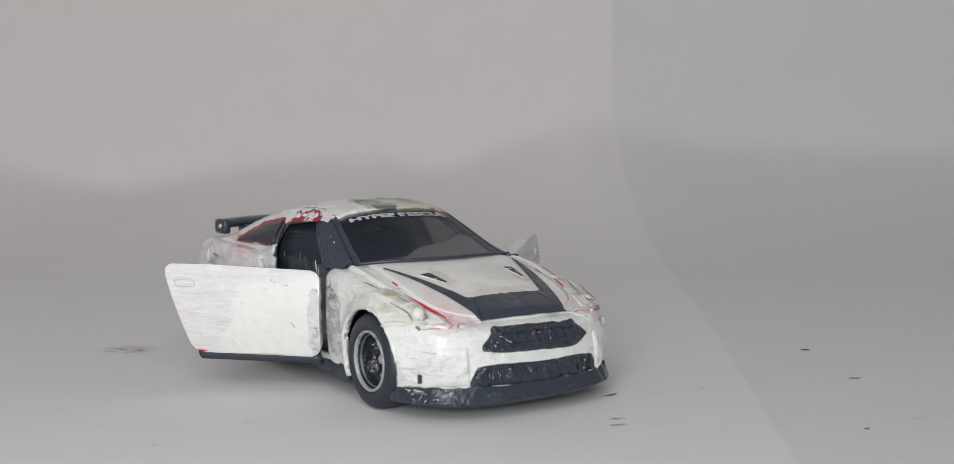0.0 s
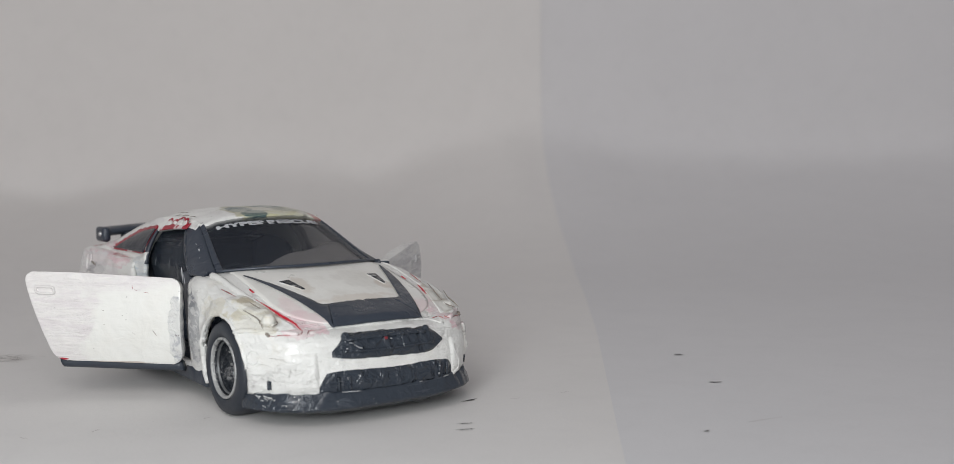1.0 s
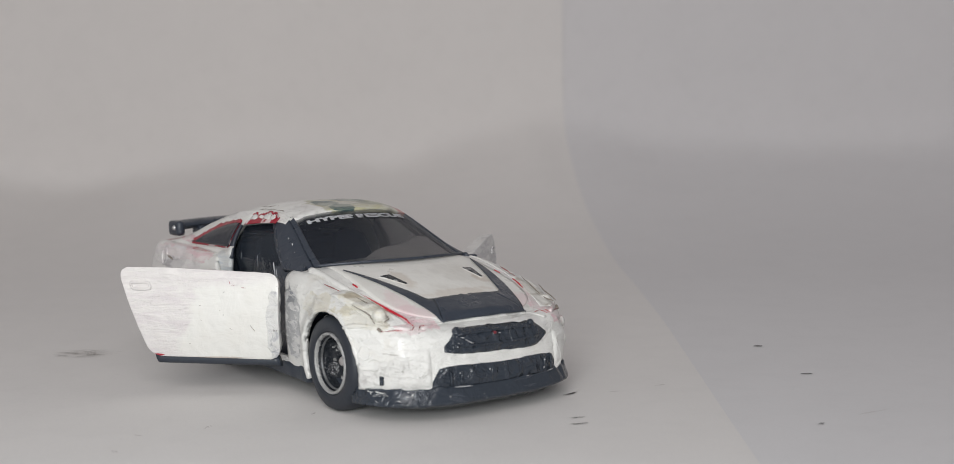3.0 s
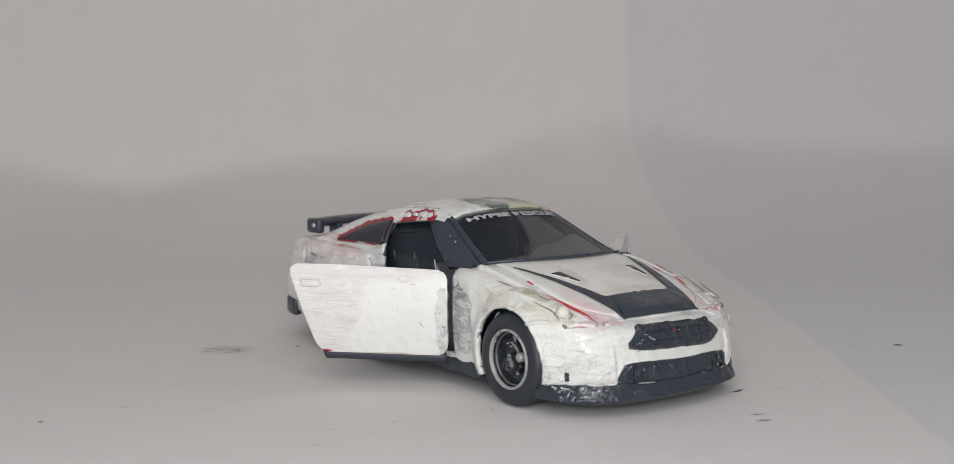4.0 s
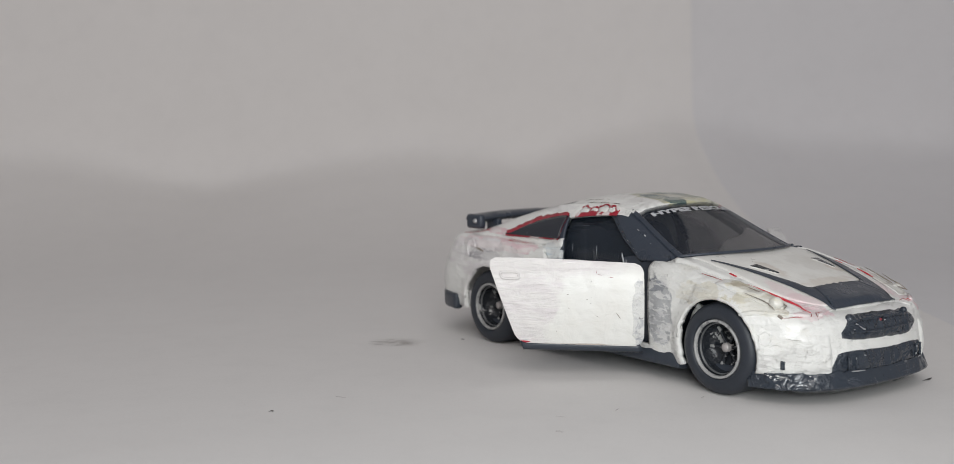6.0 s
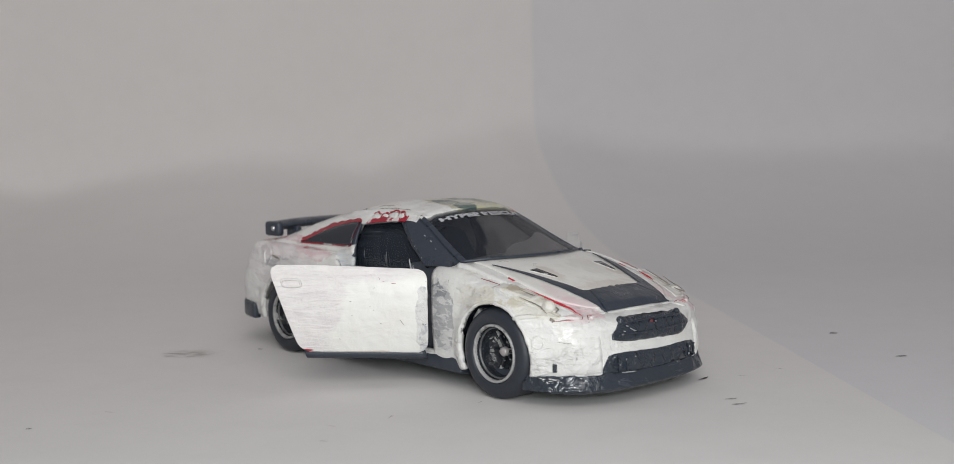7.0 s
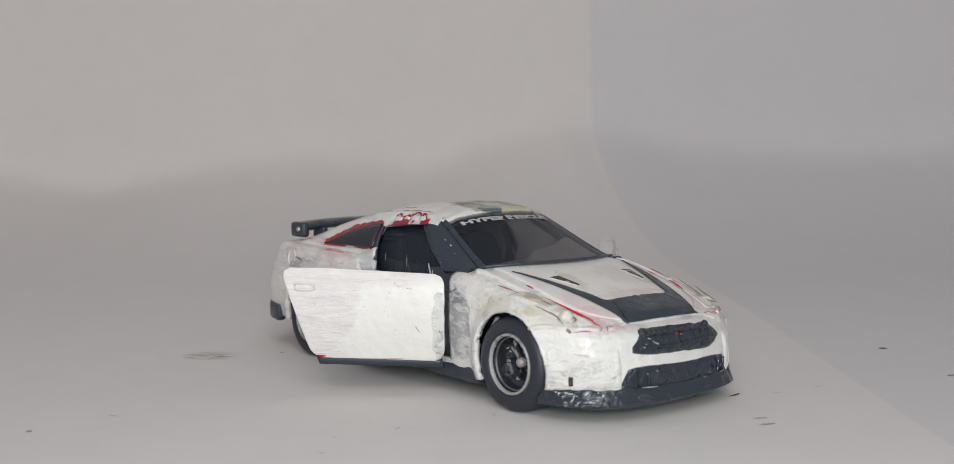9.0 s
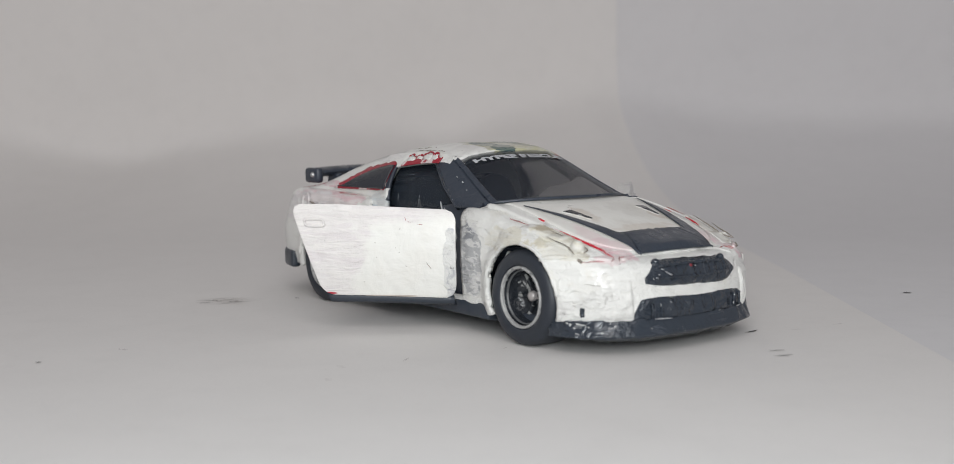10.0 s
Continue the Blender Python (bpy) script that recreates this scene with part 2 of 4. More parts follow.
flecked.rough(flecked.ramp(streak, 0.35, 0.65, 0.12, 0.30))
crumple = flecked.math("ADD", flecked.math("MULTIPLY", flecked.blob(mm(31.5, -12.0, 3.0), mm(4.0, 4.4, 2.5), 0.4), 0.65), 0.35)
flecked.bump(flecked.math("MULTIPLY", flecked.noise(520.0, 2.5, 0.55, None, 0.8), crumple), 0.0007)
flecked_black = flecked.m
black_gloss = black_paint("black_gloss", 0.12, (0.031, 0.039, 0.052), relief=0.0009)
black_satin = black_paint("black_satin", 0.34, (0.038, 0.047, 0.064), relief=0.00012, chips=0.1)
black_plastic = black_paint("black_plastic", 0.42, (0.036, 0.044, 0.058), relief=0.00005)
tyre_black = plain("tyre_black", (0.025, 0.030, 0.040), 0.5, relief=0.00004)
silver = plain("silver", (0.55, 0.55, 0.55), 0.38, 0.8, relief=0.00008)
dish_m = Mat("dish_dark", (0.020, 0.023, 0.028), 0.2, 0.0)
dish_m.mix(dish_m.ramp(dish_m.noise(620.0, 5.0, 0.68), 0.58, 0.64, 0.0, 0.9), (0.45, 0.45, 0.44))
dish_m.bump(dish_m.noise(700.0, 4.0), 0.0005)
dish_dark = dish_m.m
rim_m = Mat("rim_worn", (0.40, 0.40, 0.395), 0.45, 0.2)
rim_m.mix(rim_m.ramp(rim_m.noise(900.0, 5.0, 0.65), 0.54, 0.62, 0.0, 0.75), (0.15, 0.155, 0.16))
rim_m.bump(rim_m.noise(1500.0, 4.0), 0.0002)
rim_worn = rim_m.m
rim_dim = plain("rim_dim", (0.15, 0.155, 0.16), 0.4, 0.2, vary=0.5)
hub_grey = plain("hub_grey", (0.46, 0.43, 0.42), 0.35, 0.2, relief=0.00008)
red_line = plain("red_line", (0.55, 0.02, 0.04), 0.4)
red_m = Mat("red_under", (0.34, 0.02, 0.036), 0.35)
red_m.mix(red_m.ramp(red_m.noise(420.0, 5.0, 0.6), 0.55, 0.60, 0.0, 0.9), (0.72, 0.66, 0.65))
red_m.bump(red_m.noise(420.0, 5.0, 0.6), 0.0003)
red_under = red_m.m
seam_brown = plain("seam_brown", (0.30, 0.26, 0.22), 0.5, vary=0.4)
seam_red = plain("seam_red", (0.42, 0.10, 0.10), 0.45, vary=0.6)
badge_red = plain("badge_red", (0.22, 0.02, 0.03), 0.5)
letter_white = plain("letter_white", (0.52, 0.53, 0.55), 0.55, vary=0.35)
glass_m = Mat("smoked_glass", (0.024, 0.029, 0.040), 0.10)
glass_m.rough(glass_m.ramp(glass_m.noise(500.0), 0.35, 0.7, 0.08, 0.22))
glass_m.b.inputs["Alpha"].default_value = 0.42
smoked_glass = glass_m.m
quarter_m = Mat("quarter_glass", (0.030, 0.032, 0.040), 0.22)
quarter_m.mix(quarter_m.ramp(quarter_m.noise(800.0, 4.0), 0.68, 0.74, 0.0, 0.6), (0.16, 0.16, 0.17))
quarter_m.bump(quarter_m.noise(300.0, 3.0), 0.0001)
quarter_glass = quarter_m.m
cabin_m = Mat("cabin_black", (0.052, 0.068, 0.091), 0.24)
ribs = cabin_m.noise(700.0, 3.0, 0.6, cabin_m.stretch(1.0, 1.0, 0.12))
cabin_m.mix(cabin_m.ramp(ribs, 0.55, 0.75, 0.0, 0.5), (0.08, 0.095, 0.115))
cabin_m.bump(ribs, 0.0003)
cabin_black = cabin_m.m
# pale colour of the plate that imitates the windscreen's reflection
glare_m = Mat("glare_tan", (0.80, 0.76, 0.74), 0.5)
glare_m.mix(glare_m.ramp(glare_m.noise(500.0, 5.0, 0.6), 0.45, 0.65, 0.0, 0.4), (0.62, 0.58, 0.56))
glare_tan = glare_m.m
streak_grey = plain("streak_grey", (0.10, 0.11, 0.13), 0.4)
pale_streak = plain("pale_streak", (0.35, 0.37, 0.39), 0.4, vary=0.5)
side_m = Mat("side_glass", (0.028, 0.036, 0.049), 0.10)
side_m.b.inputs["Alpha"].default_value = 0.45
# lighter streaks put both scratches and reflection lines into the glass colour
scratch = side_m.noise(900.0, 5.0, 0.6, side_m.stretch(0.3, 0.3, 0.08))
side_m.mix(side_m.ramp(scratch, 0.62, 0.72, 0.0, 0.5), (0.16, 0.17, 0.19))
side_m.rough(side_m.ramp(side_m.noise(400.0), 0.35, 0.7, 0.08, 0.3))
side_m.bump(side_m.noise(300.0, 4.0), 0.0002)
side_glass = side_m.m
lamp_lens = white_paint("lamp_lens", [
    (mm(26, -12.6, 12), mm(6, 2, 2), (0.68, 0.64, 0.50), 0.8, 0.7),
    (mm(24.5, -12.3, 13), mm(1.5, 1.5, 1), (0.42, 0.36, 0.26), 0.8, 0.8),
    (mm(30.5, -12.6, 10.4), mm(1.0, 1.2, 0.7), (0.36, 0.31, 0.25), 0.9, 0.6),
    (mm(28, -11.6, 12), mm(3, 0.8, 1), (0.50, 0.45, 0.36), 0.7, 0.8),
    (mm(28, 12, 12), mm(5, 2, 2), (0.42, 0.38, 0.32), 0.9, 0.9),
])


def paper(name, color):
    m = Mat(name, color, 0.85, spec=0.25)
    m.mix(m.ramp(m.noise(60.0, 5.0), 0.35, 0.7, 0.0, 0.25), tuple(c * 0.94 for c in color))
    m.mix(m.ramp(m.noise(190.0, 4.0, 0.6), 0.45, 0.72, 0.0, 0.3), tuple(c * 0.93 for c in color))
    m.mix(m.ramp(m.noise(900.0, 3.0), 0.68, 0.8, 0.0, 0.25), tuple(c * 0.75 for c in color))
    m.mix(m.ramp(m.noise(3200.0, 2.0), 0.35, 0.65, 0.10, 0.0), tuple(c * 0.85 for c in color))
    m.bump(m.noise(2500.0, 3.0), 0.00003)
    m.bump(m.noise(45.0, 3.0), 0.0002)
    return m.m


paper_warm = paper("paper_warm", (0.745, 0.727, 0.710))
paper_cool = paper("paper_cool", (0.690, 0.682, 0.688))
mark_dark = plain("mark_dark", (0.08, 0.075, 0.07), 0.8)
mark_grey = plain("mark_grey", (0.42, 0.39, 0.38), 0.8)

# ---------------------------------------------------------------- mesh helpers (millimetres in, metres out)


def part(name, bm, material, parent=None, label="", smooth=True):
    me = bpy.data.meshes.new(name)
    bmesh.ops.recalc_face_normals(bm, faces=bm.faces)
    bmesh.ops.scale(bm, vec=(0.001,) * 3, verts=bm.verts)
    bm.to_mesh(me)
    bm.free()
    for p in me.polygons:
        p.use_smooth = smooth
    me.materials.append(material)
    ob = new(name, me)
    ob.parent = parent
    return tagged(ob, label) if label else ob


def thick(ob, t, offset=-1.0):
    s = ob.modifiers.new("thickness", "SOLIDIFY")
    s.thickness, s.offset = t * 0.001, offset
    return ob


def soft_edges(ob, w, segments=2):
    b = ob.modifiers.new("edges", "BEVEL")
    b.width, b.segments, b.limit_method, b.angle_limit = w * 0.001, segments, "ANGLE", radians(35)
    return ob


def curve(x, points):
    """A smooth line through (x, value) pairs."""
    xs = [p[0] for p in points]
    ys = [p[1] for p in points]
    if x <= xs[0]:
        return ys[0]
    if x >= xs[-1]:
        return ys[-1]
    i = max(k for k in range(len(xs) - 1) if xs[k] <= x)
    slope = [0.0] * len(xs)
    for k in range(len(xs)):
        a, b = max(k - 1, 0), min(k + 1, len(xs) - 1)
        slope[k] = (ys[b] - ys[a]) / (xs[b] - xs[a])
    h = xs[i + 1] - xs[i]
    s = (x - xs[i]) / h
    return ((1 + 2 * s) * (1 - s) ** 2 * ys[i] + s * (1 - s) ** 2 * h * slope[i]
            + s * s * (3 - 2 * s) * ys[i + 1] + s * s * (s - 1) * h * slope[i + 1])


def grid(fn, nu, nv, close_u=False):
    """A sheet of nu x nv quads, fn(u, v) with u, v from 0 to 1."""
    bm = bmesh.new()
    vs = [[bm.verts.new(fn(i / nu, j / nv)) for j in range(nv + 1)] for i in range(nu + (0 if close_u else 1))]
    for i in range(nu):
        for j in range(nv):
            a, b = vs[i], vs[(i + 1) % len(vs)]
            bm.faces.new((a[j], b[j], b[j + 1], a[j + 1]))
    return bm


def lathe(profile, n=48, caps=False):
    """Turn (radius, y) pairs round the y axis."""
    bm = bmesh.new()
    rings = [[bm.verts.new((r * math.cos(2 * math.pi * k / n), y, r * math.sin(2 * math.pi * k / n))) for k in range(n)] for r, y in profile]
    for a, b in zip(rings, rings[1:]):
        for k in range(n):
            bm.faces.new((a[k], a[(k + 1) % n], b[(k + 1) % n], b[k]))
    for ring in (rings[0], rings[-1]) if caps else ():
        if len({v.co.to_tuple(4) for v in ring}) > 2:
            bm.faces.new(ring)
    bmesh.ops.remove_doubles(bm, verts=bm.verts, dist=1e-4)
    return bm


def box(size, at=(0, 0, 0), bevel=0.0, turn=(0, 0, 0)):
    bm = bmesh.new()
    bmesh.ops.create_cube(bm, size=1.0)
    bmesh.ops.scale(bm, vec=size, verts=bm.verts)
    if bevel:
        bmesh.ops.bevel(bm, geom=bm.edges[:], offset=bevel, segments=3, affect="EDGES", profile=0.6)
    bmesh.ops.rotate(bm, cent=(0, 0, 0), matrix=Euler([radians(a) for a in turn]).to_matrix(), verts=bm.verts)
    bmesh.ops.translate(bm, vec=at, verts=bm.verts)
    return bm


def tube(points, r, n=8):
    """A round line through points."""
    bm = bmesh.new()
    rings = []
    pts = [Vector(p) for p in points]
    for k, p in enumerate(pts):
        d = (pts[min(k + 1, len(pts) - 1)] - pts[max(k - 1, 0)]).normalized()
        a = d.orthogonal().normalized()
        b = d.cross(a)
        rr = r(k / (len(pts) - 1)) if callable(r) else r
        rings.append([bm.verts.new(p + rr * (math.cos(2 * math.pi * q / n) * a + math.sin(2 * math.pi * q / n) * b)) for q in range(n)])
    for a, b in zip(rings, rings[1:]):
        off = min(range(n), key=lambda o: sum((a[q].co - b[(q + o) % n].co).length for q in range(n)))
        for q in range(n):
            bm.faces.new((a[q], a[(q + 1) % n], b[(q + 1 + off) % n], b[(q + off) % n]))
    bm.faces.new(rings[0])
    bm.faces.new(rings[-1])
    return bm


def clump(v, scale, amount):
    """Uneven paint: a small shift from smooth noise."""
    return amount * noise.noise(Vector(v) * scale)


# ---------------------------------------------------------------- the paper set

EDGE = [(-320, 22), (-120, 38.5), (-51, 44.3), (-4, 48.8), (35, 52.5), (102, 57.5), (165, 61), (250, 62), (400, 62.5)]
CREASE = [(-342.5, 22), (-212.5, 27), (-170.5, 24.5), (-146.5, 18.5), (-120.5, 14.6), (-100.5, 17.8), (-80.5, 21.5), (-59.5, 24.6), (-40.5, 26), (-24.5, 24.4), (-11.5, 22.3), (-3.5, 21.2), (3.5, 22.6), (9.5, 25), (17.5, 28.4), (27.5, 32), (43.5, 36.5), (51.5, 38.5), (62.5, 36)]


def cove(v, crease, back):
    """The way of a sheet that lies flat, climbs to a crease and then stands: v from 0 to 1 gives y and z."""
    if v < 0.35:
        return -420 + 510 * v / 0.35, 0.0
    if v < 0.72:
        k = (v - 0.35) / 0.37
        return 90 + (back - 90) * k, crease * k ** 2.8
    k = (v - 0.72) / 0.28
    return back + 1.4 * math.sin(min(1, 6 * k) * math.pi / 2) + 6 * k, crease + 290 * (0.25 * k + 0.75 * k * k)


def soft_cove(v, crease, back, reach=0.037):
    """The same way with its fold rounded off."""
    y = z = 0.0
    for k in range(-4, 5):
        w = (5 - abs(k)) / 25
        a, b = cove(min(1, max(0, v + reach * k / 4)), crease, back)
        y, z = y + w * a, z + w * b
    return (y, z) if v > 0.45 else cove(v, crease, back)


def sheet_a(u, v):
    near = 1 - (1 - u) ** 1.6
    y, z = soft_cove(v, curve(-340 + 404 * near, CREASE), 262)
    x = -340 + (curve(y, EDGE) + 340) * near
    if v > 0.5:
        k = min(1, (v - 0.5) / 0.2)
        k *= 1 - 0.9 * min(1, max(0, (x + 30) / 35))
        y += k * (3.0 * noise.noise(Vector((x * 0.012, z * 0.012, 3))) + 2.0 * math.sin(x * 0.03))
    return (x, y, z - 0.2 + 0.15 * noise.noise(Vector((x * 0.02, y * 0.02, 0))) * min(1, max(0, (abs(y) - 60) / 60)) * min(1, max(0, (20 - x) / 40)))


def sheet_b(u, v):
    y0 = cove(v, 30, 262.4)[0]
    x = curve(y0, EDGE) - 5 + 350 * u
    y, z = soft_cove(v, curve(x, [(8, 34), (66, 36), (95, 30), (130, 28), (400, 30)]) + 1.5 * noise.noise(Vector((x * 0.015, 0, 2))) * min(1, max(0, (x - 75) / 60)), 262.4)
    if v > 0.5:
        y += min(1, (v - 0.5) / 0.2) * (0.3 + 2.0 * min(1, max(0, (x - 75) / 60)) * noise.noise(Vector((x * 0.012, z * 0.02, 9))))
    return (x, y, z - 0.31)


sheet = thick(part("paper_sheet", grid(sheet_a, 170, 220), paper_warm), 0.06, -1)
sheet.modifiers.new("crisp_rim", "EDGE_SPLIT").split_angle = radians(40)
tagged(sheet, "white paper sheet under the car curving up as backdrop", "paper sheet", kind="structure")
under = thick(part("paper_underlay", grid(sheet_b, 60, 160), paper_cool), 0.1, -1)
under.modifiers.new("crisp_rim", "EDGE_SPLIT").split_angle = radians(40)
tagged(under, "second greyish white paper sheet beneath the first one", "paper sheet", kind="structure")
table = part("table_top", box((1400, 1400, 18), (0, -50, -9.9), 2.0), plain("table_grey", (0.45, 0.44, 0.43), 0.5))
tagged(table, "plain grey table top beneath the paper sheets", "table", kind="structure")

# ---------------------------------------------------------------- the toy car

car = new("toy_car")
tagged(car, "white hand-painted die-cast toy sports coupe, doors open, red traces", "toy car")
car.matrix_world = pose(0, 0, 0.0, 0, 0, -55.0)

WAIST = [(-40, 1.0), (-24, 1.015), (-16, 1.0), (-5, 0.965), (8, 0.965), (15, 0.99), (23, 1.015), (30, 1.0), (37, 1.0)]
SHOULDER = [(-40, 14.4), (-36, 15.7), (-33, 16.2), (-26, 16.2), (-18, 15.9), (-10, 15.4), (3, 15.0), (12, 15.2), (16, 15.0), (23, 13.25), (28, 11.65), (32, 10.6), (36, 10.0)]
CROWN = [(-40, 14.8), (-36, 16.2), (-33, 16.7), (-30, 17.1), (-24, 17.2), (-14, 16.2), (8, 16.2), (15.5, 16.0), (21, 14.9), (26, 13.5), (30, 12.2), (33, 11.2), (36, 10.6)]
BOTTOM = [(-38, 5.4), (-30, 4.6), (-22, 3.0), (0, 2.6), (18, 2.7), (30, 3.4), (37, 3.6)]
ARCHES = [(22.85, 5.55, 5.98), (-22.5, 5.6, 6.1)]


def outline(a, front, rear, half):
    """A point of the car's plan, right side: a from 0 (nose) to 1 (tail)."""
    n = 2.95
    if a < 0.3:
        p = math.pi / 2 * a / 0.3
        x, y = 24 + front * math.cos(p) ** (2 / n), half * math.sin(p) ** (2 / n)
    elif a < 0.75:
        x, y = 24 - 50 * (a - 0.3) / 0.45, half
    else:
        p = math.pi / 2 * (1 - (a - 0.75) / 0.25)
        x, y = -26 - rear * math.cos(p) ** (2 / 4), half * math.sin(p) ** (2 / 4)
    return x, y * curve(x, WAIST)


def shell(a, level):
    """The painted body: level 0..0.5 the side from sill to shoulder, 0.5..0.62 the rounded shoulder, then the top to the middle line."""
    if level <= 0.5:
        v = level / 0.5
        x, y = outline(a, 12.0 - 0.5 * v * v, 14.6 - 3.6 * v ** 3, 15.0)
        zs, zb = curve(x, SHOULDER) - 1.5, curve(x, BOTTOM)
        y *= 1 - 0.05 * (1 - v) ** 2 - 0.03 * v ** 3
        z = zb + (zs - zb) * v
    else:
        k = min(1, (level - 0.5) / 0.12)
        ang = k * math.pi / 2
        x, y = outline(a, 11.5 - 2.4 * (1 - math.cos(ang)), 11.0 - 1.5 * (1 - math.cos(ang)), 15.0)
        y = y * 0.97 - 1.5 * (1 - math.cos(ang)) * min(1, y / 4)
        zs = curve(x, SHOULDER)
        z = zs - 1.5 + 1.5 * math.sin(ang)
        if level > 0.62:
            w = (level - 0.62) / 0.38
            z += (curve(x, CROWN) - zs) * (1 - (1 - w) ** 2.4)
            y *= 1 - w
    # flared arches
    for cx, cz, r in ARCHES:
        d = math.hypot(x - cx, z - cz)
        if y > 9 and z < cz + r + 4:
            y += 0.55 * math.exp(-((d - r - 0.4) / 1.0) ** 2)
    q = (x * 0.35, y * 0.35, z * 0.35)
    s = 0.12 if level < 0.62 else 0.05
    fine = (0.05 * noise.noise(Vector((x, y, z)) * 1.1) + 0.03 * noise.noise(Vector((x, y, z)) * 2.3)) if y > 9 else 0.0
    return x + clump(q, 1.0, s), -(y + (clump((q[1], q[2], q[0]), 1.3, s) + fine) * min(1, y)), z + clump((q[2], q[0], q[1]), 1.1, s * 0.7)


def door_gap(x, z):
    """Below 0 inside the door opening, seen from the side."""
    rear = -4.9 - 5.6 * (z - 4.3) / 10.3
    return max(x - 10.65, rear - x, 4.2 - z)


BONNET = bmesh.new()
BONNET_VERTS = {}


def bonnet_face(ring):
    """Lay a face of the top into the bonnet, a little proud of the body."""
    made = []
    for v in ring:
        key = v.co.to_tuple(3)
        if key not in BONNET_VERTS:
            BONNET_VERTS[key] = BONNET.verts.new(v.co + Vector((0, 0, 0.1)))
        made.append(BONNET_VERTS[key])
    try:
        BONNET.faces.new(made)
    except ValueError:
        pass


def body_half(sign):
    nu, nv = 250, 70
    bm = bmesh.new()
    vs = [[bm.verts.new(Vector(shell(i / nu, j / nv)) * Vector((1, sign, 1))) for j in range(nv + 1)] for i in range(nu + 1)]
    side = int(0.62 * nv)
    cut = {}
    for i in range(nu):
        for j in range(nv):
            ring = (vs[i][j], vs[i + 1][j], vs[i + 1][j + 1], vs[i][j + 1])
            c = sum((v.co for v in ring), Vector()) / 4
            kind = None
            if j < side:
                for k, (cx, cz, r) in enumerate(ARCHES):
                    if math.hypot(c.x - cx, c.z - cz) < r:
                        kind = k
                if kind is None and door_gap(c.x, c.z) < 0:
                    kind = "door"
            elif (-18 < c.x < 12 and abs(c.y) < 12.3) or -9.7 < c.x < 10.65:
                kind = "cabin"
            if kind is None:
                if j >= 0.70 * nv and c.x > 14.4:
                    bonnet_face(ring)
                try:
                    bm.faces.new(ring)
                except ValueError:
                    pass
            else:
                for v in ring:
                    cut.setdefault(v, kind)
    # pull the rims of the openings onto clean lines
    for v, kind in cut.items():
        if not v.link_faces:
            continue
        if kind in (0, 1):
            cx, cz, r = ARCHES[kind]
            d = math.hypot(v.co.x - cx, v.co.z - cz)
            if d > 0.1 and abs(d - r) < 1.0:
                v.co.x, v.co.z = cx + (v.co.x - cx) * r / d, cz + (v.co.z - cz) * r / d
        elif kind == "door":
            rear = -4.9 - 5.6 * (v.co.z - 4.3) / 10.3
            gaps = {"x": 10.65 - v.co.x, "r": v.co.x - rear, "z": v.co.z - 4.2}
            k = min(gaps, key=lambda g: abs(gaps[g]))
            if abs(gaps[k]) < 0.8:
                if k == "x":
                    v.co.x = 10.65
                elif k == "r":
                    v.co.x = rear
                else:
                    v.co.z = 4.2
    return bm


def join(*parts):
    out = bmesh.new()
    for b in parts:
        me = bpy.data.meshes.new("joined")
        b.to_mesh(me)
        b.free()
        out.from_mesh(me)
        bpy.data.meshes.remove(me)
    return out


shell_bm = join(body_half(1), body_half(-1))
bmesh.ops.remove_doubles(shell_bm, verts=shell_bm.verts, dist=0.03)
bmesh.ops.dissolve_degenerate(shell_bm, edges=shell_bm.edges[:], dist=0.03)
bmesh.ops.remove_doubles(BONNET, verts=BONNET.verts, dist=0.03)
bmesh.ops.dissolve_degenerate(BONNET, edges=BONNET.edges[:], dist=0.03)
loose = [v for v in shell_bm.verts if not v.link_faces]
bmesh.ops.delete(shell_bm, geom=loose, context="VERTS")
body = thick(part("body", shell_bm, body_white, car, "thickly brushed white paint over red body"), 0.7)


thick(part("bonnet", BONNET, bonnet_white, car, "smooth creamy white bonnet"), 0.25)


def surface(bm_source):
    """A ray finder on a bmesh in millimetres."""
    from mathutils.bvhtree import BVHTree
    return BVHTree.FromBMesh(bm_source)


probe = join(grid(lambda u, v: shell(u, v), 160, 60), grid(lambda u, v: Vector(shell(u, v)) * Vector((1, -1, 1)), 160, 60))
bmesh.ops.recalc_face_normals(probe, faces=probe.faces)
TREE = surface(probe)


def on_top(x, y, lift=0.05):
    hit = TREE.ray_cast(Vector((x, y + 0.013, 60)), Vector((0, 0, -1)))
    return Vector((x, y, (hit[0].z if hit[0] else 12) + 0.1 + lift))


def on_nose(y, z, lift=0.05):
    hit = TREE.ray_cast(Vector((60, y + 0.013, z)), Vector((-1, 0, 0)))
    return Vector(((hit[0].x if hit[0] else 34) + lift, y, z))


def on_side(x, z, lift=0.05, sign=-1):
    hit = TREE.ray_cast(Vector((x, sign * 60, z)), Vector((0, -sign, 0)))
    return Vector((x, (hit[0].y if hit[0] else sign * 14.5) + sign * lift, z))


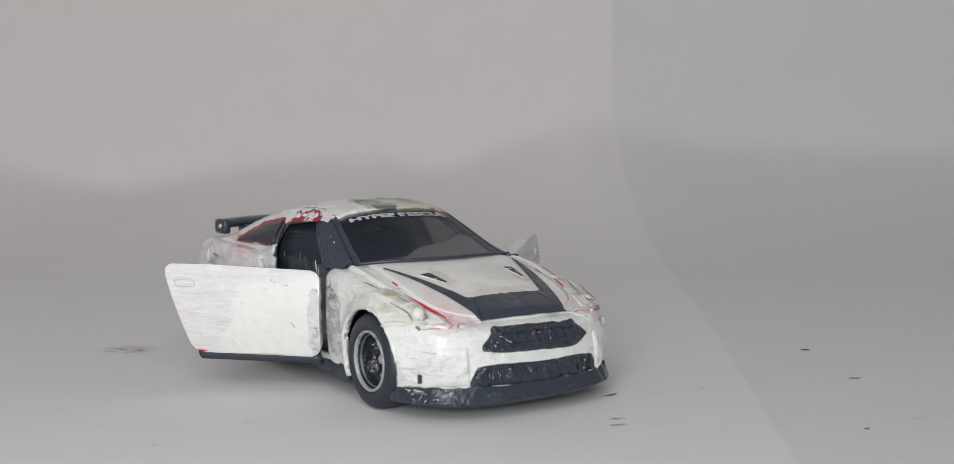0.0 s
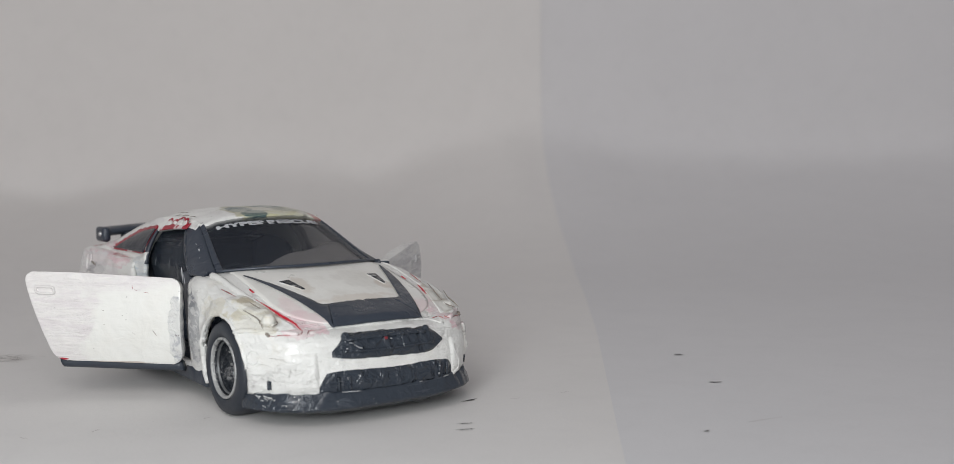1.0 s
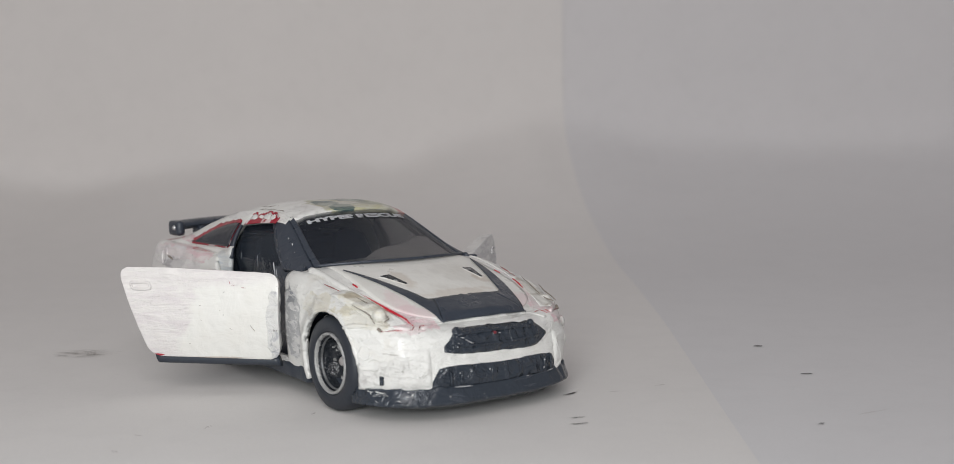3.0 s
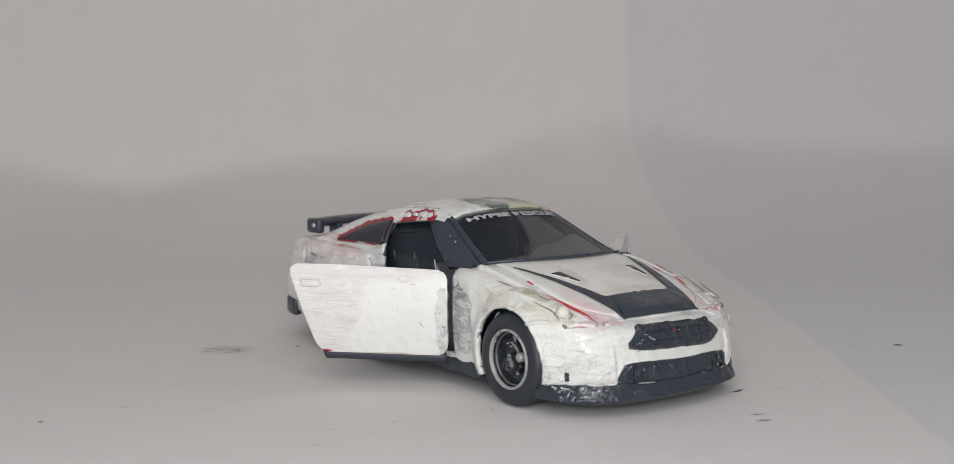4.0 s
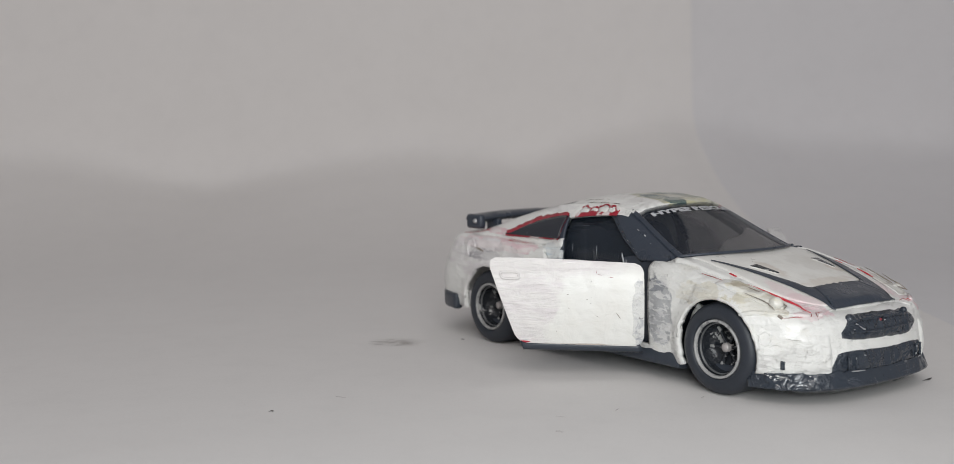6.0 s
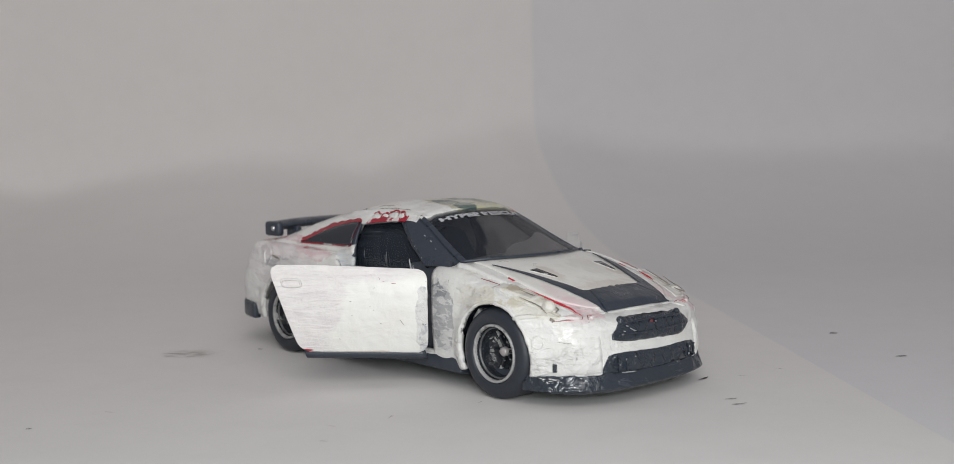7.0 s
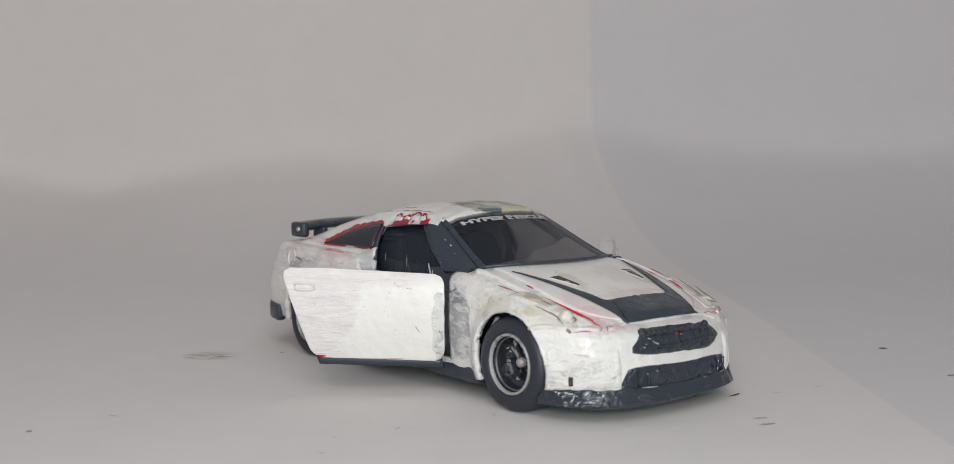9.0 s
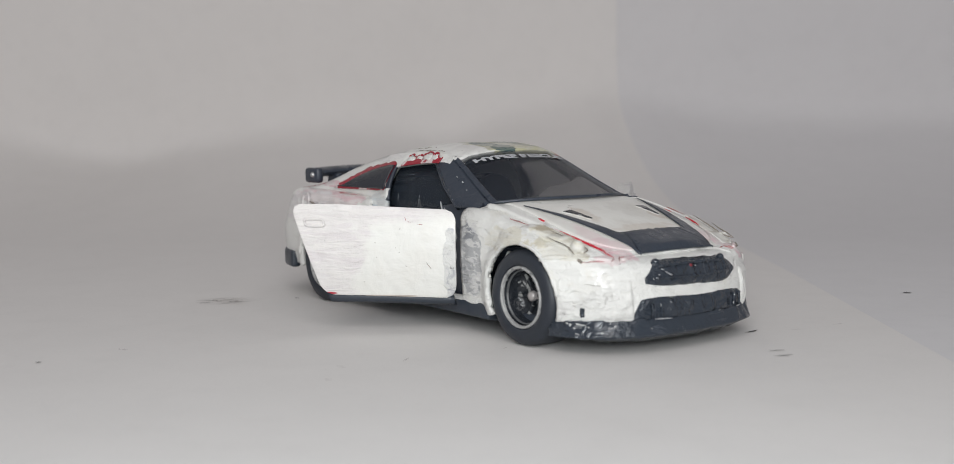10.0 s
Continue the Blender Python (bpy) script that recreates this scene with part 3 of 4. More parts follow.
# greenhouse: rails from the windscreen's foot over the roof to the tail
RAIL_X = [(0, 13.1), (0.12, 9.7), (0.30, 2.7), (0.36, 0.2), (0.5, -5.5), (0.65, -12), (0.82, -20), (0.93, -25.5), (1, -30)]
RAIL_Y = [(0, 11.4), (0.12, 10.7), (0.30, 9.2), (0.36, 9.1), (0.5, 9.3), (0.65, 9.7), (0.82, 10.2), (0.93, 10.6), (1, 10.9)]
RAIL_Z = [(0, 15.65), (0.12, 17.25), (0.30, 20.7), (0.36, 21.3), (0.5, 21.55), (0.65, 21.05), (0.82, 19.3), (0.93, 17.7), (1, 16.5)]
CROWN_Z = [(0, 0.5), (0.15, 0.6), (0.30, 1.3), (0.5, 1.25), (0.7, 0.7), (1, 0.1)]
BOW = [(0, 4.6), (0.15, 3.4), (0.30, 1.4), (0.5, 0), (0.7, -1.0), (1, -3.0)]


def top_skin(t, s):
    """s from -1 (right rail) to 1."""
    k = 1 - abs(s) ** 2.2
    flat = 1 - abs(s) ** 3.2
    return (curve(t, RAIL_X) + curve(t, BOW) * k, curve(t, RAIL_Y) * s, curve(t, RAIL_Z) + curve(t, CROWN_Z) * flat)


def rail_at(x):
    lo, hi = 0.0, 1.0
    for _ in range(30):
        m = (lo + hi) / 2
        lo, hi = (m, hi) if curve(m, RAIL_X) > x else (lo, m)
    return lo


def side_skin(x, v, sign):
    """Between belt (v=0) and rail (v=1)."""
    t = rail_at(x)
    belt = curve(x, SHOULDER) - 0.1
    yb, yr = 13.0, curve(t, RAIL_Y)
    zr = max(curve(t, RAIL_Z), belt + 0.05)
    return (x, sign * (yb + (yr - yb) * (max(0.0, v) ** 1.15) + 0.5 * math.sin(math.pi * v)), belt + (zr - belt) * v)


T_EDGE, T_GLASS, T_ROOF = 0.298, 0.315, 0.60
wind = part("windscreen", grid(lambda u, v: top_skin(0.01 + (T_GLASS - 0.01) * u, -0.955 + 1.91 * v), 30, 40), smoked_glass, car, "dark smoked windscreen")
thick(wind, 0.5)
# pale plate added under the glass, shaped like the bright patch reflected there
glare = grid(lambda u, v: Vector(top_skin(0.015 + (0.150 - 0.12 * (1 - v) ** 3 + 0.010 * math.sin(9 * v)) * u, -0.50 + 1.36 * v)) + Vector((-0.25, 0, -0.55)), 16, 30)
thick(part("dash_and_glare", glare, glare_tan, car, "pale plate under the smoked windscreen in place of its reflection"), 0.4)
frame_bm = join(*[grid(lambda u, v: Vector(top_skin(T_GLASS * u, sg * (0.94 + 0.06 * v))) + Vector((0, 0, 0.10)), 30, 3) for sg in (-1, 1)])
thick(part("windscreen_frame", frame_bm, black_satin, car, "black painted windscreen pillars"), 0.6)


def roof_fn(u, v):
    p = Vector(top_skin(T_EDGE + (T_ROOF - T_EDGE) * u, -1 + 2 * v))
    p.z += 0.12 + clump(p * 0.5, 1.0, 0.10)
    if u < 0.02:
        p += Vector((0.9, 0, -0.42)) * (0.35 + (0.2 if p.y < -3 else 0.35) * noise.noise(Vector((p.y * 0.9, 0, 5))) + (0.12 if p.y < -3 else 0.3) * noise.noise(Vector((p.y * 3.1, 0, 8))))
    return p


thick(part("roof", grid(roof_fn, 40, 44), roof_white, car, "white roof with olive and dark green smears"), 0.7)
thick(part("rear_window", grid(lambda u, v: top_skin(T_ROOF + (0.96 - T_ROOF) * u, -0.9 + 1.8 * v), 20, 30), smoked_glass, car), 0.5)


def side_panel(x0, x1, v0, v1, sign, n=24, lift=0.0):
    """A strip of the side skin; x and v limits are functions of u or v."""
    def fn(u, v):
        xa = x0(v) + (x1(v) - x0(v)) * u
        va, vb = v0(xa), v1(xa)
        p = Vector(side_skin(xa, va + (vb - va) * v, sign))
        p.y += sign * lift
        return p
    return grid(fn, n, 10)


def side_patch(x0, x1, lo, hi, sign, lift, n=22, m=8):
    """A pane laid on the side skin between two lines of height."""
    def fn(u, v):
        x = x0 + (x1 - x0) * u
        z = lo(u) + (hi(u) - lo(u)) * v
        a, b = 0.0, 1.0
        for _ in range(20):
            k = (a + b) / 2
            a, b = (k, b) if side_skin(x, k, sign)[2] < z else (a, k)
        p = Vector(side_skin(x, a, sign))
        return Vector((x, p.y + sign * lift, z))
    return grid(fn, n, m)


POST = [(0, 8.2), (0.34, 6.1), (0.57, 3.0), (0.87, -0.6), (1, -1.2)]
for sign in (-1, 1):
    # front pillar, black, with a rounded glossy edge towards the doorway
    thick(part("front_pillar", side_panel(lambda v: 12.9, lambda v: curve(v, POST), lambda x: -0.06, lambda x: 1.0, sign), black_satin, car, "black painted front pillar"), 0.9)
    edge = [Vector(side_skin(curve(k / 20, POST), k / 20, sign)) - Vector((0.1, sign * 0.45, 0)) for k in range(18)]
    part("window_seal", tube(edge, 0.42, 10), black_gloss, car, "glossy black edge of the front pillar")
    # rail above the doorway
    sill = lambda x: 0.865 - 0.13 * (-0.6 - x) / 7.9 if x > -9.3 else 0.722 + 0.09 * (-9.3 - x)
    thick(part("roof_rail", side_panel(lambda v: 2.4, lambda v: -12.4, sill, lambda x: 1.05, sign, 50, 0.09), rear_pillar_white, car, "white roof rail with red showing through"), 0.5)
    # rear pillar sweeping down to the tail, with its window
    thick(part("rear_pillar", side_panel(lambda v: -8.9, lambda v: -29.6, lambda x: 0.0, lambda x: 1.05, sign, 60, 0.05), rear_pillar_white, car, "white rear pillar with red edges"), 0.9)
    ragged = lambda u, seed: noise.noise(Vector((u * 9, seed, 0))) + 0.5 * noise.noise(Vector((u * 23, seed, 3)))
    brow = [(0, 19.95), (0.12, 19.85), (0.42, 19.1), (0.68, 18.0), (0.88, 17.0), (1, 16.6)]
    upper = lambda u: curve(u, brow) + (0.30 + 0.25 * math.sin(math.pi * u)) + 0.30 * ragged(u, 5)
    lower = lambda u: 16.62 - 0.10 * u - 0.10 + 0.06 * ragged(u, 1)
    thick(part("window_surround", side_patch(-8.7, -21.6, lower, lambda u: max(upper(u), lower(u) + 0.1), sign, 0.12, 60), red_under, car, "bare red edge round the rear side window"), 0.16, 1)
    thick(part("side_window", side_patch(-8.6, -20.7, lambda u: 16.72, lambda u: max(16.8, curve(u, brow)), sign, 0.30, 40), quarter_glass, car, "dark rear side window"), 0.16, 1)
    thick(part("door_pillar", side_panel(lambda v: -7.4 - 1.1 * v, lambda v: -8.5 - 0.9 * v, lambda x: 0.0, lambda x: 0.78, sign, 4, 0.10), black_satin, car, "thin black post between the side windows"), 0.4)

    low = lambda u: side_skin(0.6 - 7.6 * u, sill(0.6 - 7.6 * u), sign)[2]
    strip = side_patch(0.6, -7.0, lambda u: low(u) - 0.2, lambda u: low(u) + 0.1 + max(0.0, 0.36 + 0.6 * ragged(u, 9)) * (1.25 - 0.7 * u), sign, 0.24, 60)
    thick(part("rail_edge", strip, red_under, car, "bare red edge of the roof rail"), 0.14, 1)
    for bx, br in ((-0.5, 0.42), (-2.2, 0.62), (-4.1, 0.42), (-6.0, 0.6)):
        dab = bmesh.new()
        bmesh.ops.create_uvsphere(dab, u_segments=18, v_segments=10, radius=1.0)
        z0 = low((0.6 - bx) / 7.6) + 0.65
        for v in dab.verts:
            p = v.co * Vector((br * 1.6, 0.15, br * 0.75)) * (1 + 0.6 * noise.noise(v.co * 1.7 + Vector((bx, 0, 0))))
            v.co = p + Vector((bx, sign * (abs(side_skin(bx, 0.93, sign)[1]) + 0.42), z0))
            v.co.y -= sign * 0.55 * p.z
        part("paint_dab", dab, rear_pillar_white, car, "white paint dab over the red edge")
        if sign > 0:
            continue
        rim = []
        for a in np.linspace(0, 2 * math.pi, 41):
            q = 1.12 + 0.55 * noise.noise(Vector((1.6 * math.cos(a), 1.6 * math.sin(a), bx)))
            px, pz = br * 1.55 * q * math.cos(a), br * 0.85 * q * math.sin(a)
            rim.append(Vector((bx + px, sign * (abs(side_skin(bx, 0.93, sign)[1]) + 0.30 - 0.55 * pz), z0 + pz)))
        part("rail_edge", tube(rim, lambda u: 0.11 + 0.12 * noise.noise(Vector((u * 11, bx, 0))), 6), red_under, car, "bare red edge round a paint dab")
    thick(part("door_window", side_panel(lambda v: 9.8 - 9.6 * v, lambda v: -8.6, lambda x: -0.4, lambda x: 0.9, sign, 26, -1.0), side_glass, car, "dark smoked side window set into the doorway"), 0.3)
lining = grid(lambda u, v: Vector(top_skin(0.3 + 0.66 * u, -0.93 + 1.86 * v)) + Vector((0, 0, -1.0)), 24, 16)
thick(part("headlining", lining, black_plastic, car), 0.3)

seal = [Vector(top_skin(0.004, -1 + 2 * k / 40)) + Vector((0.05, 0, 0.0)) for k in range(41)]
part("windscreen_seal", tube(seal, 0.2, 8), black_satin, car)
# floor pan, black
pan = grid(lambda u, v: Vector((lambda p: (p[0], p[1] * (2 * v - 1), 2.6))(outline(u, 10.2, 4.0, 13.0))), 60, 12)
chassis = thick(part("chassis", pan, black_plastic, car, "black plastic floor pan"), 1.2, 0)


def sill_fn(sign):
    def fn(u, v):
        x = 16.3 - 32.6 * u
        return (x, sign * (14.6 - 0.5 * math.sin(math.pi * u) - 0.4 * v), 2.0 + 2.1 * v)
    return fn


for sign in (-1, 1):
    soft_edges(thick(part("side_sill", grid(sill_fn(sign), 20, 3), black_plastic, car, "black side sill"), 2.0), 0.3)


def lip_fn(u, v):
    a = 0.27 * abs(2 * u - 1)
    x, y = outline(a, 12.9 - 0.8 * v, 11, 15.0 - 0.4 * v)
    z = 1.75 + 0.3 * min(1, u * 3) + 1.8 * v
    sg = -1 if u < 0.5 else 1
    q = Vector((x * 0.7, sg * y * 0.7, z * 0.7))
    rough = 0.5 * math.exp(-((u - 0.10) / 0.10) ** 2)
    n1 = noise.noise(q) * 0.2 + rough * noise.noise(q * 2.2)
    n1 *= min(1, 0.25 + 1.5 * v)
    return (x + n1, sg * y + n1, z + noise.noise(q * 1.3) * 0.3 * v)


thick(part("front_splitter", grid(lip_fn, 110, 10), flecked_black, car, "black front splitter with wet-looking thick paint"), 2.2)

for sign in (-1, 1):
    def skirt(u, v, sg=sign):
        x, y = outline(0.775 + 0.17 * u, 11, 13.9, 15.1)
        return (x, sg * y, 4.0 + 0.4 * u + 2.5 * v)
    soft_edges(thick(part("rear_skirt", grid(skirt, 20, 4), black_plastic, car, "black rear bumper corner"), 1.4), 0.35)

for sign in (-1, 1):
    jamb = grid(lambda u, v: (-7.7 - 4.5 * u + 0.3 * noise.noise(Vector((v * 6, 0, 0))), sign * (13.1 + 0.7 * u - 0.5 * max(0, v - 0.75)), 4.0 + (12.9 - 1.6 * u + 0.3 * noise.noise(Vector((u * 7, 3, 0)))) * v), 8, 16)
    thick(part("door_jamb", jamb, jamb_white, car, "bluish white rear door jamb"), 0.5)

# cabin
def seat_back(sg):
    """A bucket seat's back: narrower at the top, hollow between its side bolsters."""
    def fn(u, v):
        a = 2 * math.pi * u
        w = 3.6 - 1.5 * max(0, v - 0.62) / 0.38
        side, face = math.cos(a), math.sin(a)
        y = w * math.copysign(abs(side) ** 0.5, side)
        x = 1.25 * math.copysign(abs(face) ** 0.6, face) * (1 - 0.3 * v)
        if face > 0:
            x += 0.7 * (abs(y) / w) ** 3 - 0.35
        tuck = 1 - max(0, (v - 0.93) / 0.07) ** 2 * 0.6
        return (-4.6 - 4.2 * v + x * tuck, sg * 6.2 + y * tuck, 5.6 + 12.6 * v)
    bm = grid(fn, 40, 30, True)
    tops = [v for v in bm.verts if v.co.z > 18.19]
    bmesh.ops.contextual_create(bm, geom=tops)
    return bm


for sign in (-1, 1):
    seat = part("seat", box((9, 7, 3), (-1.5, sign * 6.2, 6.0), 0.9), cabin_black, car, "black moulded bucket seat")
    part("seat_back", seat_back(sign), cabin_black, seat)
    # light strip imitates the highlight down the seat's front edge
    part("seat_highlight", tube([Vector((-3.9 - 0.3 * k, sign * 9.7, 12.6 + 0.9 * k)) for k in range(4)], 0.16, 6), pale_streak, seat, "light strip for the highlight on the seat's edge")
    part("hinge_post", box((6.6, 0.9, 12.0), (8.0, sign * 11.9, 9.6), 0.35, (0, -9, 0)), black_satin, car, "black post at the front of the doorway")
    # thin grey bars draw two pale level lines behind the seats
    for z in (17.5, 18.2):
        part("pale_bar", tube([Vector((-17.0, sign * 6.5, z - 0.25)), Vector((-9.2, sign * 6.5, z))], 0.14, 6), streak_grey, car, "thin grey bar behind the seats")
part("rear_shelf", box((12, 20, 1.0), (-16.5, 0, 16.6), 0.3), cabin_black, car, "black shelf behind the seats")
part("dash_and_glare", box((6, 23, 5), (9.4, 0, 12.2), 1.2), cabin_black, car)
part("cabin_wall", box((1.5, 25, 12), (-12.6, 0, 10.5), 0.4, (0, -12, 0)), cabin_black, car)
part("console", box((16, 3, 4), (-1, 0, 5.4), 0.6), cabin_black, car)
ring = [Vector((5.6 + 0.6 * math.sin(a), -5.8 + 2.7 * math.cos(a), 13.0 + 2.7 * math.sin(a))) for a in np.linspace(0, 2 * math.pi, 25)]
part("steering_wheel", tube(ring, 0.35), cabin_black, car)

# spoiler
def wing_fn(u, v):
    k = 2 * u - 1
    return (-31.0 + 2.3 * math.cos(2 * math.pi * v) - 1.6 * (1 - k * k), k * 11.5, 18.4 + 0.75 * math.sin(2 * math.pi * v) + 0.3 * (1 - k * k))


wing = part("rear_spoiler", grid(wing_fn, 28, 18), black_satin, car, "black rear wing")
for sign in (-1, 1):
    part("end_plate", box((3.9, 1.3, 2.3), (-30.4, sign * 11.6, 18.05), 0.62), black_satin, wing)
    part("spoiler_leg", box((3.0, 1.0, 2.0), (-30.3, sign * 8.0, 17.3), 0.3), black_satin, wing)
    rivet = bmesh.new()
    bmesh.ops.create_uvsphere(rivet, u_segments=16, v_segments=10, radius=0.42)
    bmesh.ops.translate(rivet, vec=(-29.7, sign * 12.2, 18.15), verts=rivet.verts)
    part("rivet", rivet, silver, wing, "bright silver rivet")

# wheels


def wheel(x, sign):
    tyre = part("tyre", lathe([(3.5, -1.0), (3.6, -2.2), (3.8, -2.45), (4.1, -2.56), (4.8, -2.5), (5.3, -2.25), (5.58, -1.7), (5.68, -1.0), (5.68, 1.8), (5.4, 2.2), (3.6, 2.2)], 64), tyre_black, None, "black tyre on a worn silver rim")
    part("rim", lathe([(3.62, -2.1), (3.6, -2.42), (3.52, -2.5), (3.34, -2.48), (3.28, -2.4), (3.25, -2.0)], 64), rim_worn, tyre, "worn silver rim ring")
    part("rim_step", lathe([(3.2, -1.7), (3.12, -1.86), (3.04, -1.86), (3.0, -1.6)], 64), rim_dim, tyre, "dull dark inner edge of the rim")
    part("dish", lathe([(3.27, -2.15), (3.18, -1.7), (3.0, -1.0), (2.8, -0.1), (2.0, 0.35), (0.0, 0.4)], 48), dish_dark, tyre, "dark recessed dish")
    for k in range(6):
        a = 2 * math.pi * k / 6 + 0.3
        part("spoke", box((2.6, 0.6, 0.4), (1.75, 0.0, 0), 0.15), dish_dark, tyre).matrix_basis = Euler((0, a, 0)).to_matrix().to_4x4()
    part("hub", lathe([(0.58, 0.3), (0.58, -0.75), (0.42, -0.92), (0.0, -0.96)], 24), hub_grey, tyre, "grey axle end")
    tyre.name = "wheel"
    tyre.parent = car
    tyre.matrix_basis = pose(x * 0.001, sign * 0.0126, 0.00549) @ (pose(0, 0, 0, 0, 20 * x, 0) if sign < 0 else pose(0, 0, 0, 0, 0, 180))
    return tyre


for x in (22.9, -22.5):
    for sign in (-1, 1):
        wheel(x, sign)

# doors


def door_fn(u, v):
    """u from the hinge to the free end, v from bottom to top; rounded corners."""
    foot = 4.1 + 0.45 * u
    z = foot + (10.9 + 0.5 * min(1, u * 1.4) - 0.1 * u) * v
    end = -16.7 - 4.0 * v
    r = 1.5
    cut = 0.0
    for d in ((z - foot), (1 - v) * 10.8):
        if d < r:
            cut = max(cut, r - math.sqrt(max(0, r * r - (r - d) ** 2)))
    x = -0.3 - cut * 0.8 + (end + 0.3 + cut * 1.6) * u
    y = -0.35 - 0.9 * math.sin(math.pi * min(1, v * 0.9 + 0.12)) ** 0.8 + 0.45 * (1 - v) ** 2
    y += 0.06 * noise.noise(Vector((x * 0.8, z * 0.8, 1)))
    return (x, y, z)


def door(sign, depth=1.3, coat=None):
    bm = grid(door_fn, 60, 34)
    if sign > 0:
        bmesh.ops.scale(bm, vec=(1, -1, 1), verts=bm.verts)
    d = soft_edges(thick(part("door", bm, coat or door_white, car, "open white door with brush strokes" if not coat else "open white door with shade put into its grey colour"), depth), 0.3, 2)
    soft = lambda c: math.copysign(abs(c) ** 0.45, c)
    loop = [Vector(door_fn(0.885 + 0.06 * soft(math.cos(a)), 0.80 + 0.038 * soft(math.sin(a)))) + Vector((0, -0.02, 0)) for a in np.linspace(0, 2 * math.pi, 41)]
    hb = tube([p * Vector((1, 1 if sign < 0 else -1, 1)) for p in loop], 0.19, 6)
    part("door_handle", hb, coat or door_white, d)
    if coat is None:
        for u0, v0, u1, v1, w, paint in ((0.20, 0.40, 0.17, 0.33, 0.045, seam_brown), (0.53, 0.60, 0.515, 0.595, 0.035, seam_brown), (0.40, 0.55, 0.39, 0.55, 0.03, seam_brown), (0.35, 0.36, 0.33, 0.34, 0.02, seam_brown),
                                         (0.31, 0.89, 0.305, 0.85, 0.03, seam_red), (0.30, 0.845, 0.275, 0.835, 0.02, seam_red), (0.235, 0.82, 0.20, 0.815, 0.035, seam_red), (0.54, 0.44, 0.53, 0.435, 0.03, seam_brown), (0.67, 0.16, 0.66, 0.155, 0.035, seam_brown)):
            nick = [Vector(door_fn(u0 + (u1 - u0) * k / 6, v0 + (v1 - v0) * k / 6)) for k in range(7)]
            part("paint_nick", tube(nick, lambda u: w * (0.35 + 0.65 * math.sin(math.pi * u)), 6), paint, d, "small nick in the door's paint")
    return d


d_right = door(-1)
d_right.matrix_basis = pose(0.0108, -0.0147, 0, 0, 0, 49.5)
d_left = door(1, 1.9, door_shaded)
d_left.matrix_basis = pose(0.0106, 0.0143, 0.0, 0, 1.8, -47)


def liner_fn(u, v):
    a = 2 * math.pi * v
    x = -0.6 - 15.6 * u - 0.25 * math.sin(a)
    foot = 4.1 + 0.45 * u
    return (x, 0.65 + 0.75 * math.cos(a), foot - 0.25 + 0.75 * math.sin(a))


for owner, flip in ((d_right, 1), (d_left, -1)):
    bm = grid(liner_fn, 30, 12)
    bm.faces.new([v for v in bm.verts][:12])
    bm.faces.new([v for v in bm.verts][-13:-1])
    bmesh.ops.scale(bm, vec=(1, flip, 1), verts=bm.verts)
    part("door_liner", bm, black_plastic, owner, "black plastic lower edge of the door")

# ---- trim laid on the body


def patch(fn, lo, hi, nu=24, nv=6):
    """A sheet between two lines lo(u) and hi(u), each giving the pair that fn takes."""
    def at(u, v):
        a, b = lo(u), hi(u)
        return fn(a[0] + (b[0] - a[0]) * v, a[1] + (b[1] - a[1]) * v)
    return grid(at, nu, nv)


def arm(sign):
    """One arm of the stripe, from the broad front band back to a point."""
    def at(u, v):
        wide = 0.55 if sign > 0 else 0.0
        a = (33.3 - 15.9 * u, 6.0 + 3.75 * u + (1.4 * wide - 0.3) * math.sin(math.pi * u))
        b = (curve(u, [(0, 28.9), (0.05, 28.75), (0.09, 28.3), (0.14, 27.4), (1, 17.3)]),
             curve(u, [(0, 4.3), (0.05, 5.0), (0.09, 5.35), (0.14, 5.65), (1, 9.65)]) + wide * min(1, u * 12) * (1 - u))
        return on_top(a[0] + (b[0] - a[0]) * v, sign * (a[1] + (b[1] - a[1]) * v), 0.12)
    return grid(at, 40, 6)


def band(u, v):
    y = (2 * u - 1) * (6.0 - 1.7 * v)
    inner = 28.9 + 0.3 * noise.noise(Vector((y * 1.5, 0, 0))) * (1 - abs(2 * u - 1))
    return on_top(33.3 + (inner - 33.3) * v, y, 0.12 + 0.14 * (1 - v) ** 3)


stripe = join(grid(band, 30, 10), arm(-1), arm(1))
thick(part("hood_stripe", stripe, black_satin, car, "matt black stripe on the bonnet"), 0.08, 1)


def stick(x, y, z, lift=0.0):
    """The nearest place on the body, a little off it."""
    place, normal, _, _ = TREE.find_nearest(Vector((x, y, z)))
    out = Vector((x - 10, y, z - 6))
    return place + normal * (lift if normal.dot(out) > 0 else -lift)


def stuck_line(points, r, lift=0.0, steps=10):
    """A round bead of paint along the body through the given places."""
    line = []
    for a, b in zip(points, points[1:]):
        line += [stick(*(Vector(a).lerp(Vector(b), k / steps)), lift) for k in range(steps)]
    line.append(stick(*points[-1], lift))
    return tube(line, r, 8)


